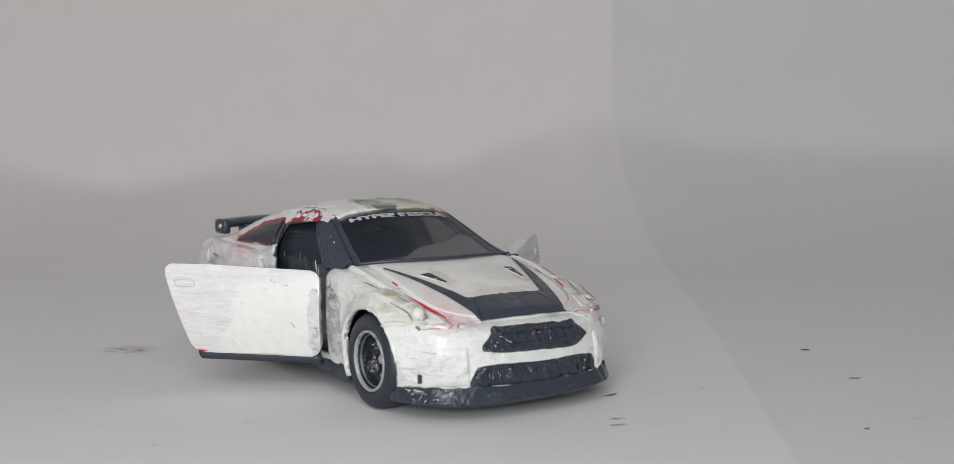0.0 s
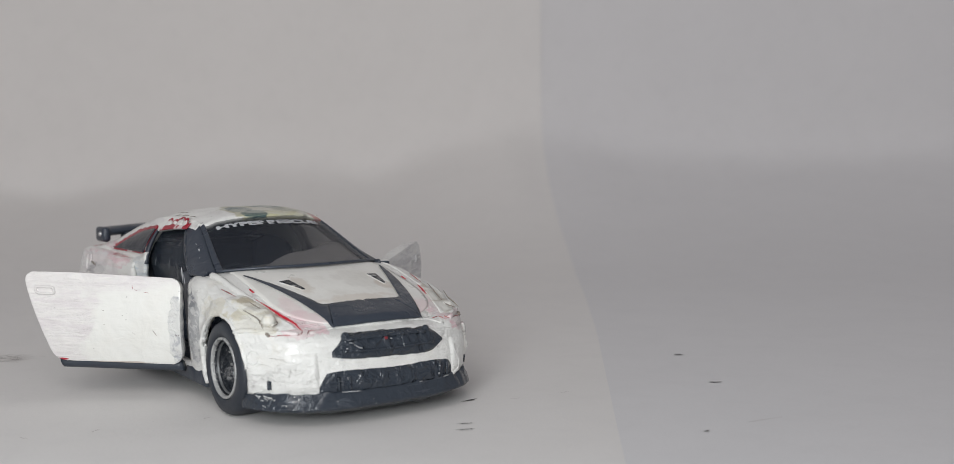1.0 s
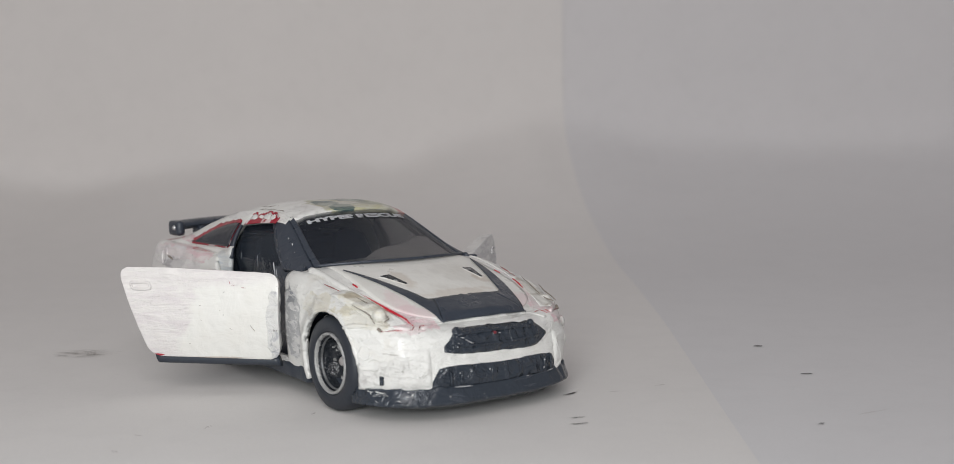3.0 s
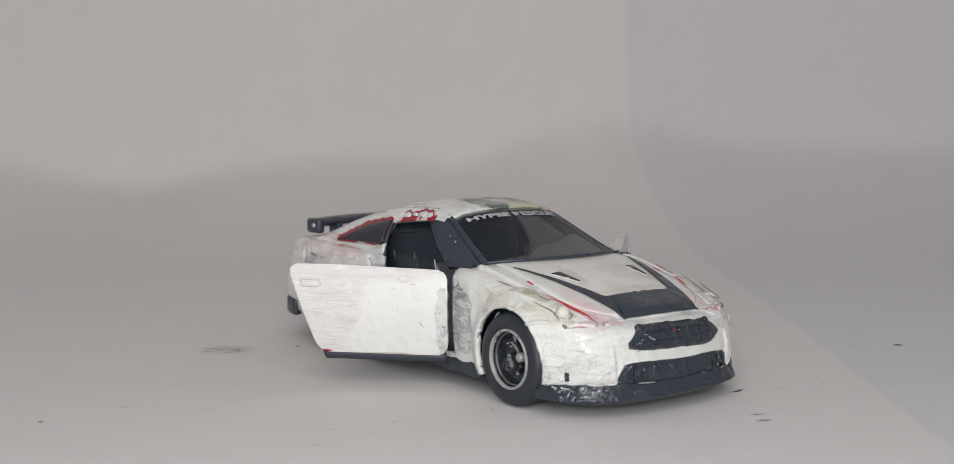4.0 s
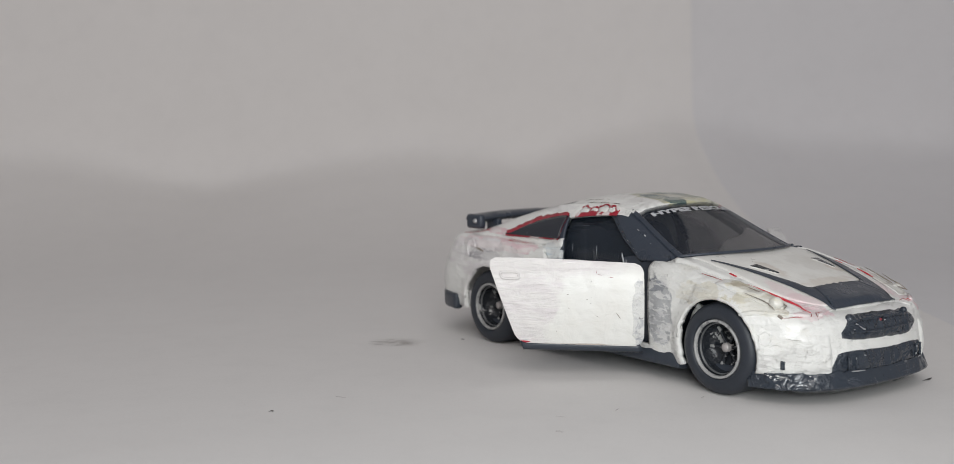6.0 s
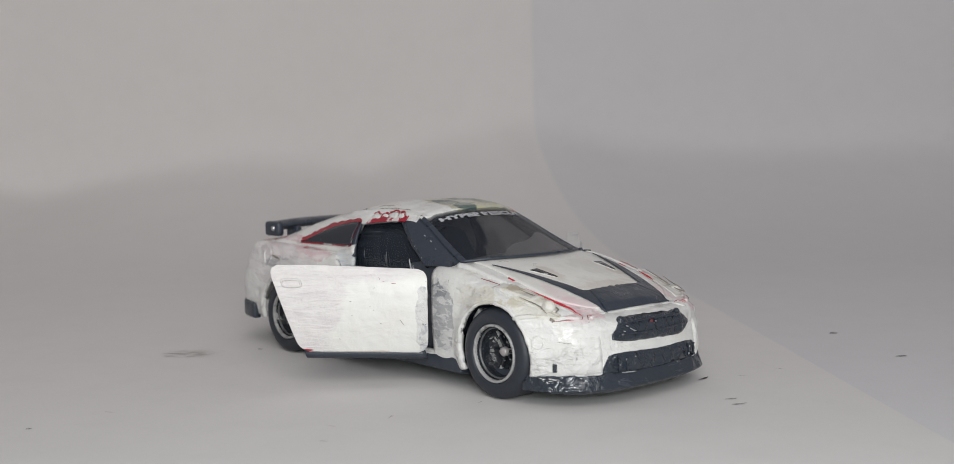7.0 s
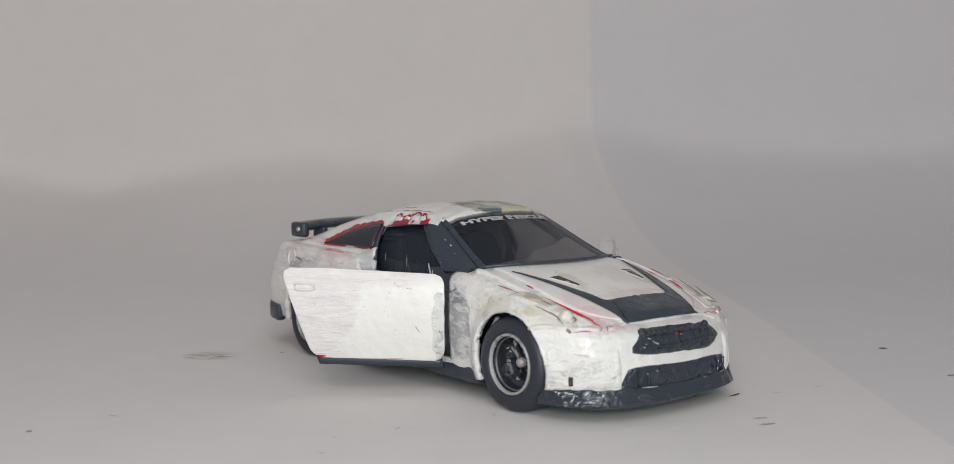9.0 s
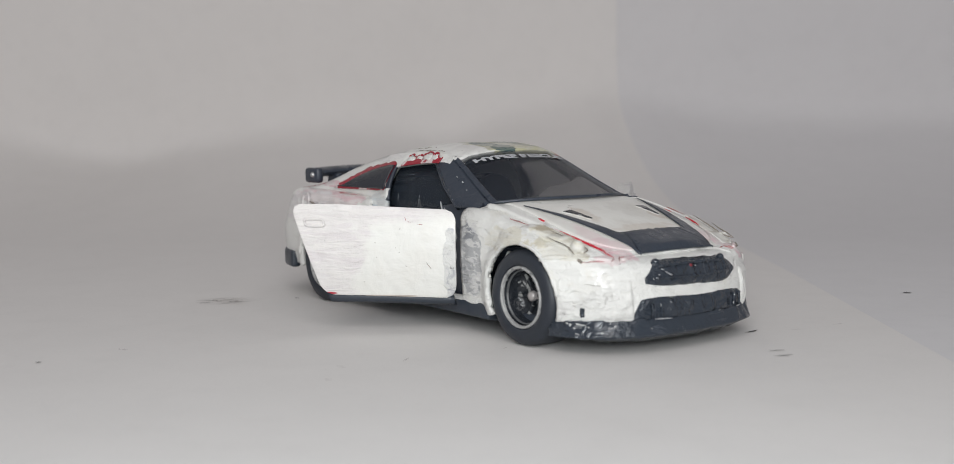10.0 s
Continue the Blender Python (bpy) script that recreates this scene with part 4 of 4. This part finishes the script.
for sign, y0, y1 in ((-1, -6.2, -5.0), (1, 6.2, 6.3)):
    ends = lambda u: y0 + (y1 - y0) * u
    vent = patch(lambda x, y: on_top(x, y, 0.05), lambda u: (21.2 + 3.0 * u, ends(u) - 0.55 * (1 - u) - 0.1), lambda u: (21.2 + 3.0 * u, ends(u) + 0.55 * (1 - u) + 0.1), 12, 4)
    vent_ob = thick(part("hood_vent", vent, dish_dark, car, "small dark bonnet vent"), 0.1, 1)
    rim = [(21.0, y0 - 0.75), (24.3, y1 - 0.2), (24.3, y1 + 0.2), (21.0, y0 + 0.75), (21.0, y0 - 0.75)]
    bead = [on_top(a[0] + (b[0] - a[0]) * k / 8, a[1] + (b[1] - a[1]) * k / 8, 0.02) for a, b in zip(rim, rim[1:]) for k in range(8)]
    part("vent_rim", tube(bead, 0.08, 6), body_white, vent_ob)


def blob_edge(x, amount, seed):
    return amount * noise.noise(Vector((x * 0.9, seed, 0)))


def nose_patch(y0, y1, z0, z1, lift, seed, amount=0.25, n=44, m=12):
    def fn(u, v):
        y = y0 + (y1 - y0) * u
        a = z0(u) + blob_edge(y, amount, seed)
        b = z1(u) + blob_edge(y, amount, seed + 7)
        z = a + (b - a) * v
        edge = min(1, 6 * min(u, 1 - u), 5 * min(v, 1 - v))
        return on_nose(y, z, lift * edge + 0.03 + 0.15 * edge * noise.noise(Vector((y, z, seed))))
    return grid(fn, n, m)


thick(part("grille", nose_patch(-7.3, 7.7, lambda u: curve(u, [(0, 7.6), (0.15, 7.25), (0.5, 7.05), (0.86, 7.0), (1, 8.0)]), lambda u: curve(u, [(0, 8.2), (0.12, 9.8), (0.3, 10.0), (0.8, 9.8), (0.88, 9.6), (1, 8.3)]), 0.25, 1.0, 0.12), black_gloss, car, "grille flooded with glossy black paint"), 0.25)
thick(part("lower_intake", nose_patch(-8.9, 9.2, lambda u: 3.2, lambda u: curve(u, [(0, 4.4), (0.05, 5.9), (0.5, 5.8), (0.94, 5.7), (1, 4.4)]), 0.2, 4.0, 0.1), black_gloss, car, "lower intake flooded with glossy black paint"), 0.25)
def nose_bar(points, rad, seed):
    line = []
    for (y0, z0), (y1, z1) in zip(points, points[1:]):
        for k in range(12):
            y, z = y0 + (y1 - y0) * k / 12, z0 + (z1 - z0) * k / 12
            line.append(on_nose(y, z, 0.3 + 0.1 * noise.noise(Vector((y, z, seed)))))
    return tube(line, lambda u: rad * (0.75 + 0.5 * noise.noise(Vector((u * 9, seed, 0)))), 8)


part("grille_bar", nose_bar([(-5.6, 9.4), (0, 9.5), (5.4, 9.3)], 0.28, 1.0), black_gloss, car, "grille bar clogged with black paint")
part("grille_bar", nose_bar([(-6.2, 8.2), (0, 8.0), (6.4, 8.1)], 0.24, 2.0), black_gloss, car, "grille bar clogged with black paint")
for y in (-6.9, -5.6, 6.6, 7.9):
    part("intake_fin", nose_bar([(y, 3.9), (y, 5.6)], 0.22, y), black_gloss, car, "upright fin of the lower intake")
part("badge", box((0.25, 0.36, 0.3), on_nose(-0.6, 9.2, 0.33), 0.08), badge_red, car, "tiny red badge")

for sign in (-1, 1):
    def lens(u, v, sg=sign):
        x = 22.0 + 9.6 * u
        outer, inner = 14.4 - 2.2 * u * u, 11.9 - 2.1 * u
        y = outer + (inner - outer) * v
        edge = min(1, 5 * min(u, 1 - u), 4 * min(v, 1 - v))
        p = stick(x, sg * y, curve(x, SHOULDER) + 0.2, 0.05 + (0.45 if sg < 0 else 0.12) * edge)
        return p + Vector((0, 0, 0.22 * edge * noise.noise(p * 0.9)))
    hl = thick(part("headlamp", grid(lens, 30, 12), lamp_lens, car, "headlamp smeared with cream white paint"), 0.3)
    bulb = bmesh.new()
    bmesh.ops.create_uvsphere(bulb, u_segments=20, v_segments=12, radius=0.85)
    bmesh.ops.translate(bulb, vec=stick(29.5, sign * 12.3, 11.1, 0.35 if sign < 0 else -0.3), verts=bulb.verts)
    part("lamp_bulge", bulb, lamp_lens, hl)
    line = [(24.2, sign * 11.35, 13.4), (26, sign * 11.05, 13), (28.9, sign * 10.4, 12.1), (31, sign * 9.6, 11.1), (32.4, sign * 9.6, 10.4)]
    if sign > 0:
        line = line[:2] + [(27.0, 10.8, 12.6)]
    part("lamp_outline", stuck_line(line, lambda u: 0.045 + (0.12 if sign < 0 else 0.05) * math.sin(math.pi * min(1, u * 1.05)) ** 2, 0.08), red_line, hl, "red line along the headlamp")
    part("lamp_outline", stuck_line([(32.5, sign * 9.6, 10.2), (32.7, sign * 10.0, 9.7), (31.6, sign * 11.6, 9.65), (30.6, sign * 12.8, 9.8)], lambda u: 0.02 + 0.04 * abs(math.sin(6 * u + 1)), 0.03), seam_red, hl)
    part("lamp_outline", stuck_line([(19.1, sign * 13.4, 14.3), (21.2, sign * 13.1, 14.1), (23.2, sign * 12.7, 13.8)], lambda u: 0.025 + 0.05 * abs(math.sin(5 * u)), 0.03), seam_red, hl)
    part("lamp_outline", stuck_line([(21.3, sign * 10.7, 14.3), (22.3, sign * 10.7, 14)], 0.12, 0.02, 4), red_line, hl)
    part("lamp_outline", stuck_line([(33.0, sign * 7.6, 10.7), (32.6, sign * 8.8, 10.6), (33.2, sign * 9.4, 10.0)], lambda u: 0.02 + 0.04 * abs(math.sin(7 * u)), 0.02), seam_red, hl)
    for seam in ([(24.3, 12.7, 13.3), (26.8, 12.1, 12.6), (28.4, 11.7, 12.0), (29.3, 11.5, 11.5)], [(26.2, 13.8, 12.3), (28.2, 13.1, 11.5), (29.0, 13.0, 10.9), (29.9, 12.9, 10.3)], [(29.9, 11.5, 11.4), (30.5, 11.7, 10.9), (30.5, 12.3, 10.4)]):
        part("lamp_seam", stuck_line([(x, sign * y, z) for x, y, z in seam], lambda u: 0.03 + 0.05 * math.sin(math.pi * u), 0.45), seam_brown, hl, "brown dirt in the seams of the headlamp")
    part("lamp_seam", stuck_line([(30.4, sign * 12.9, 10.1), (30.8, sign * 12.7, 9.8)], 0.18, 0.1, 4), seam_brown, hl, "brown dirt in the seams of the headlamp")
    part("paint_ridge", stuck_line([(13.9, sign * 12.3, 15.5), (18.4, sign * 12.3, 14.9), (23.4, sign * 11.9, 13.9), (28.2, sign * 10.9, 12.4)], lambda u: (0.55 - 0.3 * u) * (1.0 if sign < 0 else 0.45), -0.05), body_white, car, "raised white paint ridge along the wing")
    part("paint_ridge", stuck_line([(26.6, sign * 15.0, 10.2), (29, sign * 13.7, 10.4), (30.8, sign * 12.4, 10.2), (32.7, sign * 10.2, 9.95)], lambda u: 0.22 + 0.1 * math.sin(9 * u), 0.0), body_white, car, "raised white paint ledge under the headlamp")

    def corner(u, v, sg=sign):
        y, z = 8.9 + 3.5 * u, 3.9 + 4.3 * v
        edge = min(1, 8 * min(u, 1 - u), 8 * min(v, 1 - v))
        return on_nose(sg * y, z, 0.02 + 0.3 * edge)
    part("bumper_panel", grid(corner, 16, 16), body_white, car, "raised white bumper corner panel")
    part("paint_dab", stuck_line([(31.1, sign * 12.7, 4.2), (31.1, sign * 12.7, 5.2)], 0.28, 0.05, 5), black_gloss, car, "small black paint dab")
part("paint_ridge", stuck_line([(33.6, 8.9, 6.6), (33.2, 9.6, 5.2), (33.2, 9.6, 4.2), (33.8, 8.6, 3.9)], 0.22, 0.12), body_white, car, "white paint bead by the lower intake")
part("paint_ridge", stuck_line([(31.4, 12.0, 9.0), (31.0, 12.6, 7.0), (31.0, 12.7, 4.4)], lambda u: 0.3 + 0.12 * math.sin(12 * u), 0.05), body_white, car, "white paint bead down the bumper")
brow = [on_nose(y, curve(y, [(-9, 10.2), (-6.5, 10.45), (0, 10.55), (6.5, 10.35), (8.6, 9.8)]), -0.04) for y in np.linspace(-9, 8.6, 60)]
part("paint_ridge", tube(brow, lambda u: 0.2 + 0.06 * math.sin(31 * u), 8), body_white, car, "white paint bead over the grille")
for y, z, w in ((-5.4, 9.7, 0.55), (5.3, 9.6, 0.45), (-4.2, 8.4, 0.3)):
    drop = bmesh.new()
    bmesh.ops.create_uvsphere(drop, u_segments=14, v_segments=8, radius=w)
    bmesh.ops.translate(drop, vec=on_nose(y, z, 0.15), verts=drop.verts)
    part("paint_blob", drop, black_gloss, car, "glossy black paint blob")
# white flecks: paint chips, and painted highlights along the splitter's top edge
for points, w in (([(-5.4, 9.15), (-4.9, 9.05)], 0.10), ([(-4.8, 8.85), (-4.1, 8.45), (-3.8, 8.4)], 0.13), ([(-5.9, 8.55), (-5.6, 8.5)], 0.08), ([(-0.2, 9.15), (0.1, 9.1)], 0.08), ([(-6.6, 7.35), (-6.2, 7.3)], 0.09),
                  ([(6.6, 5.45), (6.55, 4.9)], 0.16), ([(6.5, 4.4), (6.45, 4.1)], 0.13), ([(7.2, 3.75), (8.2, 3.8)], 0.12), ([(-6.6, 3.75), (-4.3, 3.65)], 0.10), ([(-5.9, 5.4), (-5.9, 5.1)], 0.07), ([(-4.6, 5.5), (-4.3, 5.4)], 0.09), ([(3.4, 3.7), (3.9, 3.7)], 0.07)):
    line = [on_nose(y0 + (y1 - y0) * k / 6, z0 + (z1 - z0) * k / 6, 0.5 if z0 > 6.5 else 0.42) for (y0, z0), (y1, z1) in zip(points, points[1:]) for k in range(7)]
    part("paint_glint_fleck", tube(line, lambda u: 0.62 * w * (0.35 + 0.65 * math.sin(math.pi * u)), 6), letter_white, car, "white fleck for paint and glints")
for u0, u1, v0, v1, w in ((0.965, 0.972, 0.35, 0.95, 0.28), (0.955, 0.957, 0.7, 0.95, 0.2)):
    line = [Vector(lip_fn(u0 + (u1 - u0) * k / 6, v0 + (v1 - v0) * k / 6)) for k in range(7)]
    part("paint_glint_fleck", tube(line, lambda u: w * (0.35 + 0.65 * math.sin(math.pi * u)), 6), letter_white, car, "white fleck for paint and glints")
ring = [on_side(-27.4 + 1.0 * math.cos(a), 14.2 + 1.3 * math.sin(a), 0.04) for a in np.linspace(0, 2 * math.pi, 25)]
part("filler_cap", tube(ring, 0.16, 6), body_white, car, "raised ring under the paint of the rear wing")
loop = [stick(29.5 + 0.65 * math.cos(a), -14.0 + 0.3 * math.cos(a), 7.6 + 0.75 * math.sin(a), 0.02) for a in np.linspace(0.5, 2 * math.pi, 25)]
part("paint_ridge", tube(loop, 0.08, 6), body_white, car, "thin round paint ridge on the front wing")
part("fine_streak", stuck_line([(31.4, -12.6, 7.6), (32.2, -11.4, 7.5)], 0.02, 0.31, 8), seam_brown, car, "thin scratch in the bumper paint")
part("fine_streak", stuck_line([(-26.2, -15, 14.4), (-24.2, -15, 13.9)], lambda u: 0.05 + 0.12 * math.sin(math.pi * u), 0.0, 8), seam_brown, car, "dark scratch in the rear wing paint")
for sign in (-1, 1):
    part("paint_dab", tube([Vector((16.9, sign * 12.4, 8.1)), Vector((17.2, sign * 12.4, 8.9)), Vector((18.1, sign * 12.4, 10.0))], 0.45, 8), body_white, car, "white dab inside the wheel arch")
part("hinge_stub", box((0.9, 1.0, 0.8), (13.2, 13.2, 15.1), 0.25), black_satin, car, "small black stub at the windscreen's foot")

# lumpy white paint along the rims of the wheel arches
for sign in (-1, 1):
    for cx, cz, r in ARCHES:
        line = [on_side(cx + (r + 0.25) * math.cos(a), cz + (r + 0.25) * math.sin(a), -0.05, sign) for a in np.linspace(0.12, math.pi - 0.1, 40)]
        bead = tube(line, lambda u: 0.24 + 0.16 * noise.noise(Vector((u * 17, cx, sign))), 8)
        part("paint_ridge", bead, body_white, car, "lumpy white paint along the wheel arch")

# white flecks: paint on the black pillar, painted glints by the side window
for a, b, w in (((5.4, -10.9, 18.8), (5.8, -11.0, 18.6), 0.07), ((6.9, -11.1, 18.2), (7.2, -11.2, 17.9), 0.09), ((8.6, -11.7, 17.2), (8.7, -11.75, 17.1), 0.05),
                ((3.9, -12.35, 15.6), (4.4, -12.35, 13.6), 0.13), ((4.7, -12.35, 14.8), (4.9, -12.35, 13.4), 0.09), ((4.0, -11.7, 17.6), (4.3, -11.8, 17.4), 0.09), ((-13.2, -12.75, 17.2), (-12.6, -12.8, 17.1), 0.1)):
    line = [Vector(a).lerp(Vector(b), k / 6) + Vector((0.05 * math.sin(5 * k), 0, 0)) for k in range(7)]
    part("paint_glint_fleck", tube(line, lambda u: w * (0.4 + 0.6 * math.sin(math.pi * u)), 6), letter_white, car, "white fleck for paint and glints")

rnd = random.Random(12)
for k in range(34):
    if k < 14:
        p, way = Vector(top_skin(0.03 + 0.26 * k / 14 + 0.008 * rnd.random(), -0.945)) + Vector((0.05, -0.05, 0.16)), Vector((-0.7, 0.12, 0.5))
    elif k < 24:
        q = 0.08 + 0.07 * (k - 14)
        p, way = Vector(side_skin(curve(q, POST), q, -1)) + Vector((0.1, -0.05, 0)), Vector((-0.5, 0.1, 0.7))
    else:
        q = 0.06 + 0.07 * (k - 24)
        p, way = Vector(side_skin(-7.6 - 1.1 * q, q, -1)) + Vector((0.0, -0.14, 0)), Vector((-0.2, 0.1, 0.9))
    size = 0.025 + 0.055 * rnd.random() ** 3
    if rnd.random() < (0.72 if k < 14 else 0.5):
        continue
    p += way * 0.6 * rnd.random()
    part("paint_glint_fleck", tube([p, p + way * size * 1.5, p + way * size * 3.5], size, 6), letter_white, car, "tiny worn light speck on the black edge")
# thin pale streaks on the dark side window, two upright and two level
for x, z, tall in ((-1.6, 14.6, 1.6), (-6.6, 15.0, 1.2)):
    part("fine_streak", tube([Vector((x, -12.0, z)), Vector((x - 0.04, -11.95, z + tall * 0.5)), Vector((x - 0.05, -11.85, z + tall))], lambda u: 0.015 + 0.035 * math.sin(math.pi * u), 6), pale_streak, car, "pale upright streak on the dark side window")
for z in (18.0, 18.6):
    part("fine_streak", tube([Vector((-7.9, -10.6, z)), Vector((-4.6, -10.55, z + 0.12))], 0.05, 6), streak_grey, car, "pale level streak in the side window")
# thin dark cracks where the roof's paint meets the rail
for t0, t1, side in ((0.38, 0.55, -0.93), (0.46, 0.58, -0.80)):
    crack = [Vector(top_skin(t0 + (t1 - t0) * k / 24, side + 0.06 * noise.noise(Vector((k * 0.16, t0 * 40, 0))))) + Vector((0, 0, 0.14)) for k in range(25)]
    part("paint_crack", tube(crack, lambda u: 0.015 + 0.035 * abs(math.sin(9 * u + t1 * 30)), 6), seam_brown, car, "thin dark crack in the roof's paint")

# lettering across the top of the windscreen
font = bpy.data.curves.new("lettering", "FONT")
font.body = "HYPER RESCUE"
font.size = 1.0
font.offset = 0.055
font.space_word = 0.45
font.align_x = "CENTER"
tmp = new("lettering_source", font)
bpy.context.view_layer.update()
me = bpy.data.meshes.new_from_object(tmp.evaluated_get(bpy.context.evaluated_depsgraph_get()))
bpy.data.objects.remove(tmp)
bm = bmesh.new()
bm.from_mesh(me)
bpy.data.meshes.remove(me)
half = max(abs(v.co.x) for v in bm.verts)
for v in bm.verts:
    s = v.co.x / half * 0.765 - 0.075
    p = Vector(top_skin(T_EDGE - 0.049 - 0.008 * max(0, s) + 0.017 * v.co.y / 0.73, s))
    p.z += 0.15
    p.x += 0.08
    v.co = p
part("lettering", bm, letter_white, car, "white block letters along the windscreen's top")

# ---------------------------------------------------------------- marks on the paper


def mark(x, y, length, width, turn, material, seed):
    rnd = random.Random(seed)
    ph = rnd.random() * 9

    def fn(u, v):
        w = width * math.sin(math.pi * min(0.98, max(0.02, u))) ** 0.6 * (0.7 + 0.5 * noise.noise(Vector((u * 4, ph, 0))))
        return (length * (u - 0.5), w * (v - 0.5) + 0.15 * width * math.sin(5 * u + ph), 0.05)
    ob = part("scuff_mark", grid(fn, 14, 2), material)
    ob.matrix_world = pose(x * 0.001, y * 0.001, -0.00016, 0, 0, turn)
    tagged(ob, "small dark scuff on the white paper", "scuff mark", group="scuffs on the paper")
    return ob


MARKS = [(29.6, -21.0, 2.6, 0.5, 40, mark_dark, 2), (28.9, -35.3, 2.2, 0.3, 12, mark_dark, 3), (29.0, -32.6, 2.0, 0.25, 8, mark_dark, 4),
         (61.5, 7.6, 1.4, 0.9, 0, mark_dark, 5), (62.2, -12.2, 1.8, 0.5, 10, mark_dark, 6), (55.2, -37.4, 0.7, 0.5, 0, mark_dark, 7), (-29.4, 12.9, 0.7, 0.6, 0, mark_dark, 8),
         (-52.3, -31.2, 0.6, 0.5, 0, mark_dark, 9), (-44.8, -24.9, 1.6, 0.2, -30, mark_grey, 10), (-12.1, -33.6, 1.4, 0.2, 60, mark_grey, 11), (-18.9, -36.5, 1.2, 0.2, -30, mark_grey, 12),
         (-19.7, -42.6, 1.0, 0.2, -20, mark_grey, 13), (-1.0, -28.4, 0.9, 0.2, 60, mark_grey, 14), (41.6, -17.2, 1.5, 0.2, 20, mark_grey, 15), (35.3, -20.3, 1.4, 0.2, 5, mark_grey, 16), (62.9, -32.8, 5.0, 0.15, 25, mark_grey, 17)]
for m in MARKS:
    mark(*m)

# a soft brown smear where something was rubbed over the paper
smear_m = Mat("smear_brown", (0.20, 0.165, 0.14), 0.85)
rubbed = smear_m.noise(900.0, 6.0, 0.72, smear_m.stretch(0.35, 1.6, 1.0), 0.6)
smear_m.l.new(smear_m.math("MULTIPLY", smear_m.blob((-0.0008, 0, 0), (0.0034, 0.0024, 0.01), 0.5, 400.0, 0.75), smear_m.ramp(rubbed, 0.46, 0.66, 0.05, 0.95)), smear_m.b.inputs["Alpha"])
smear = part("scuff_mark", grid(lambda u, v: (11.0 * (u - 0.5), 7.0 * (v - 0.5), 0.05), 6, 4), smear_m.m)
smear.matrix_world = pose(-0.0387, 0.0110, -0.00016, 0, 0, -8)
tagged(smear, "soft brown rubbed smear on the white paper", "scuff mark", group="scuffs on the paper")
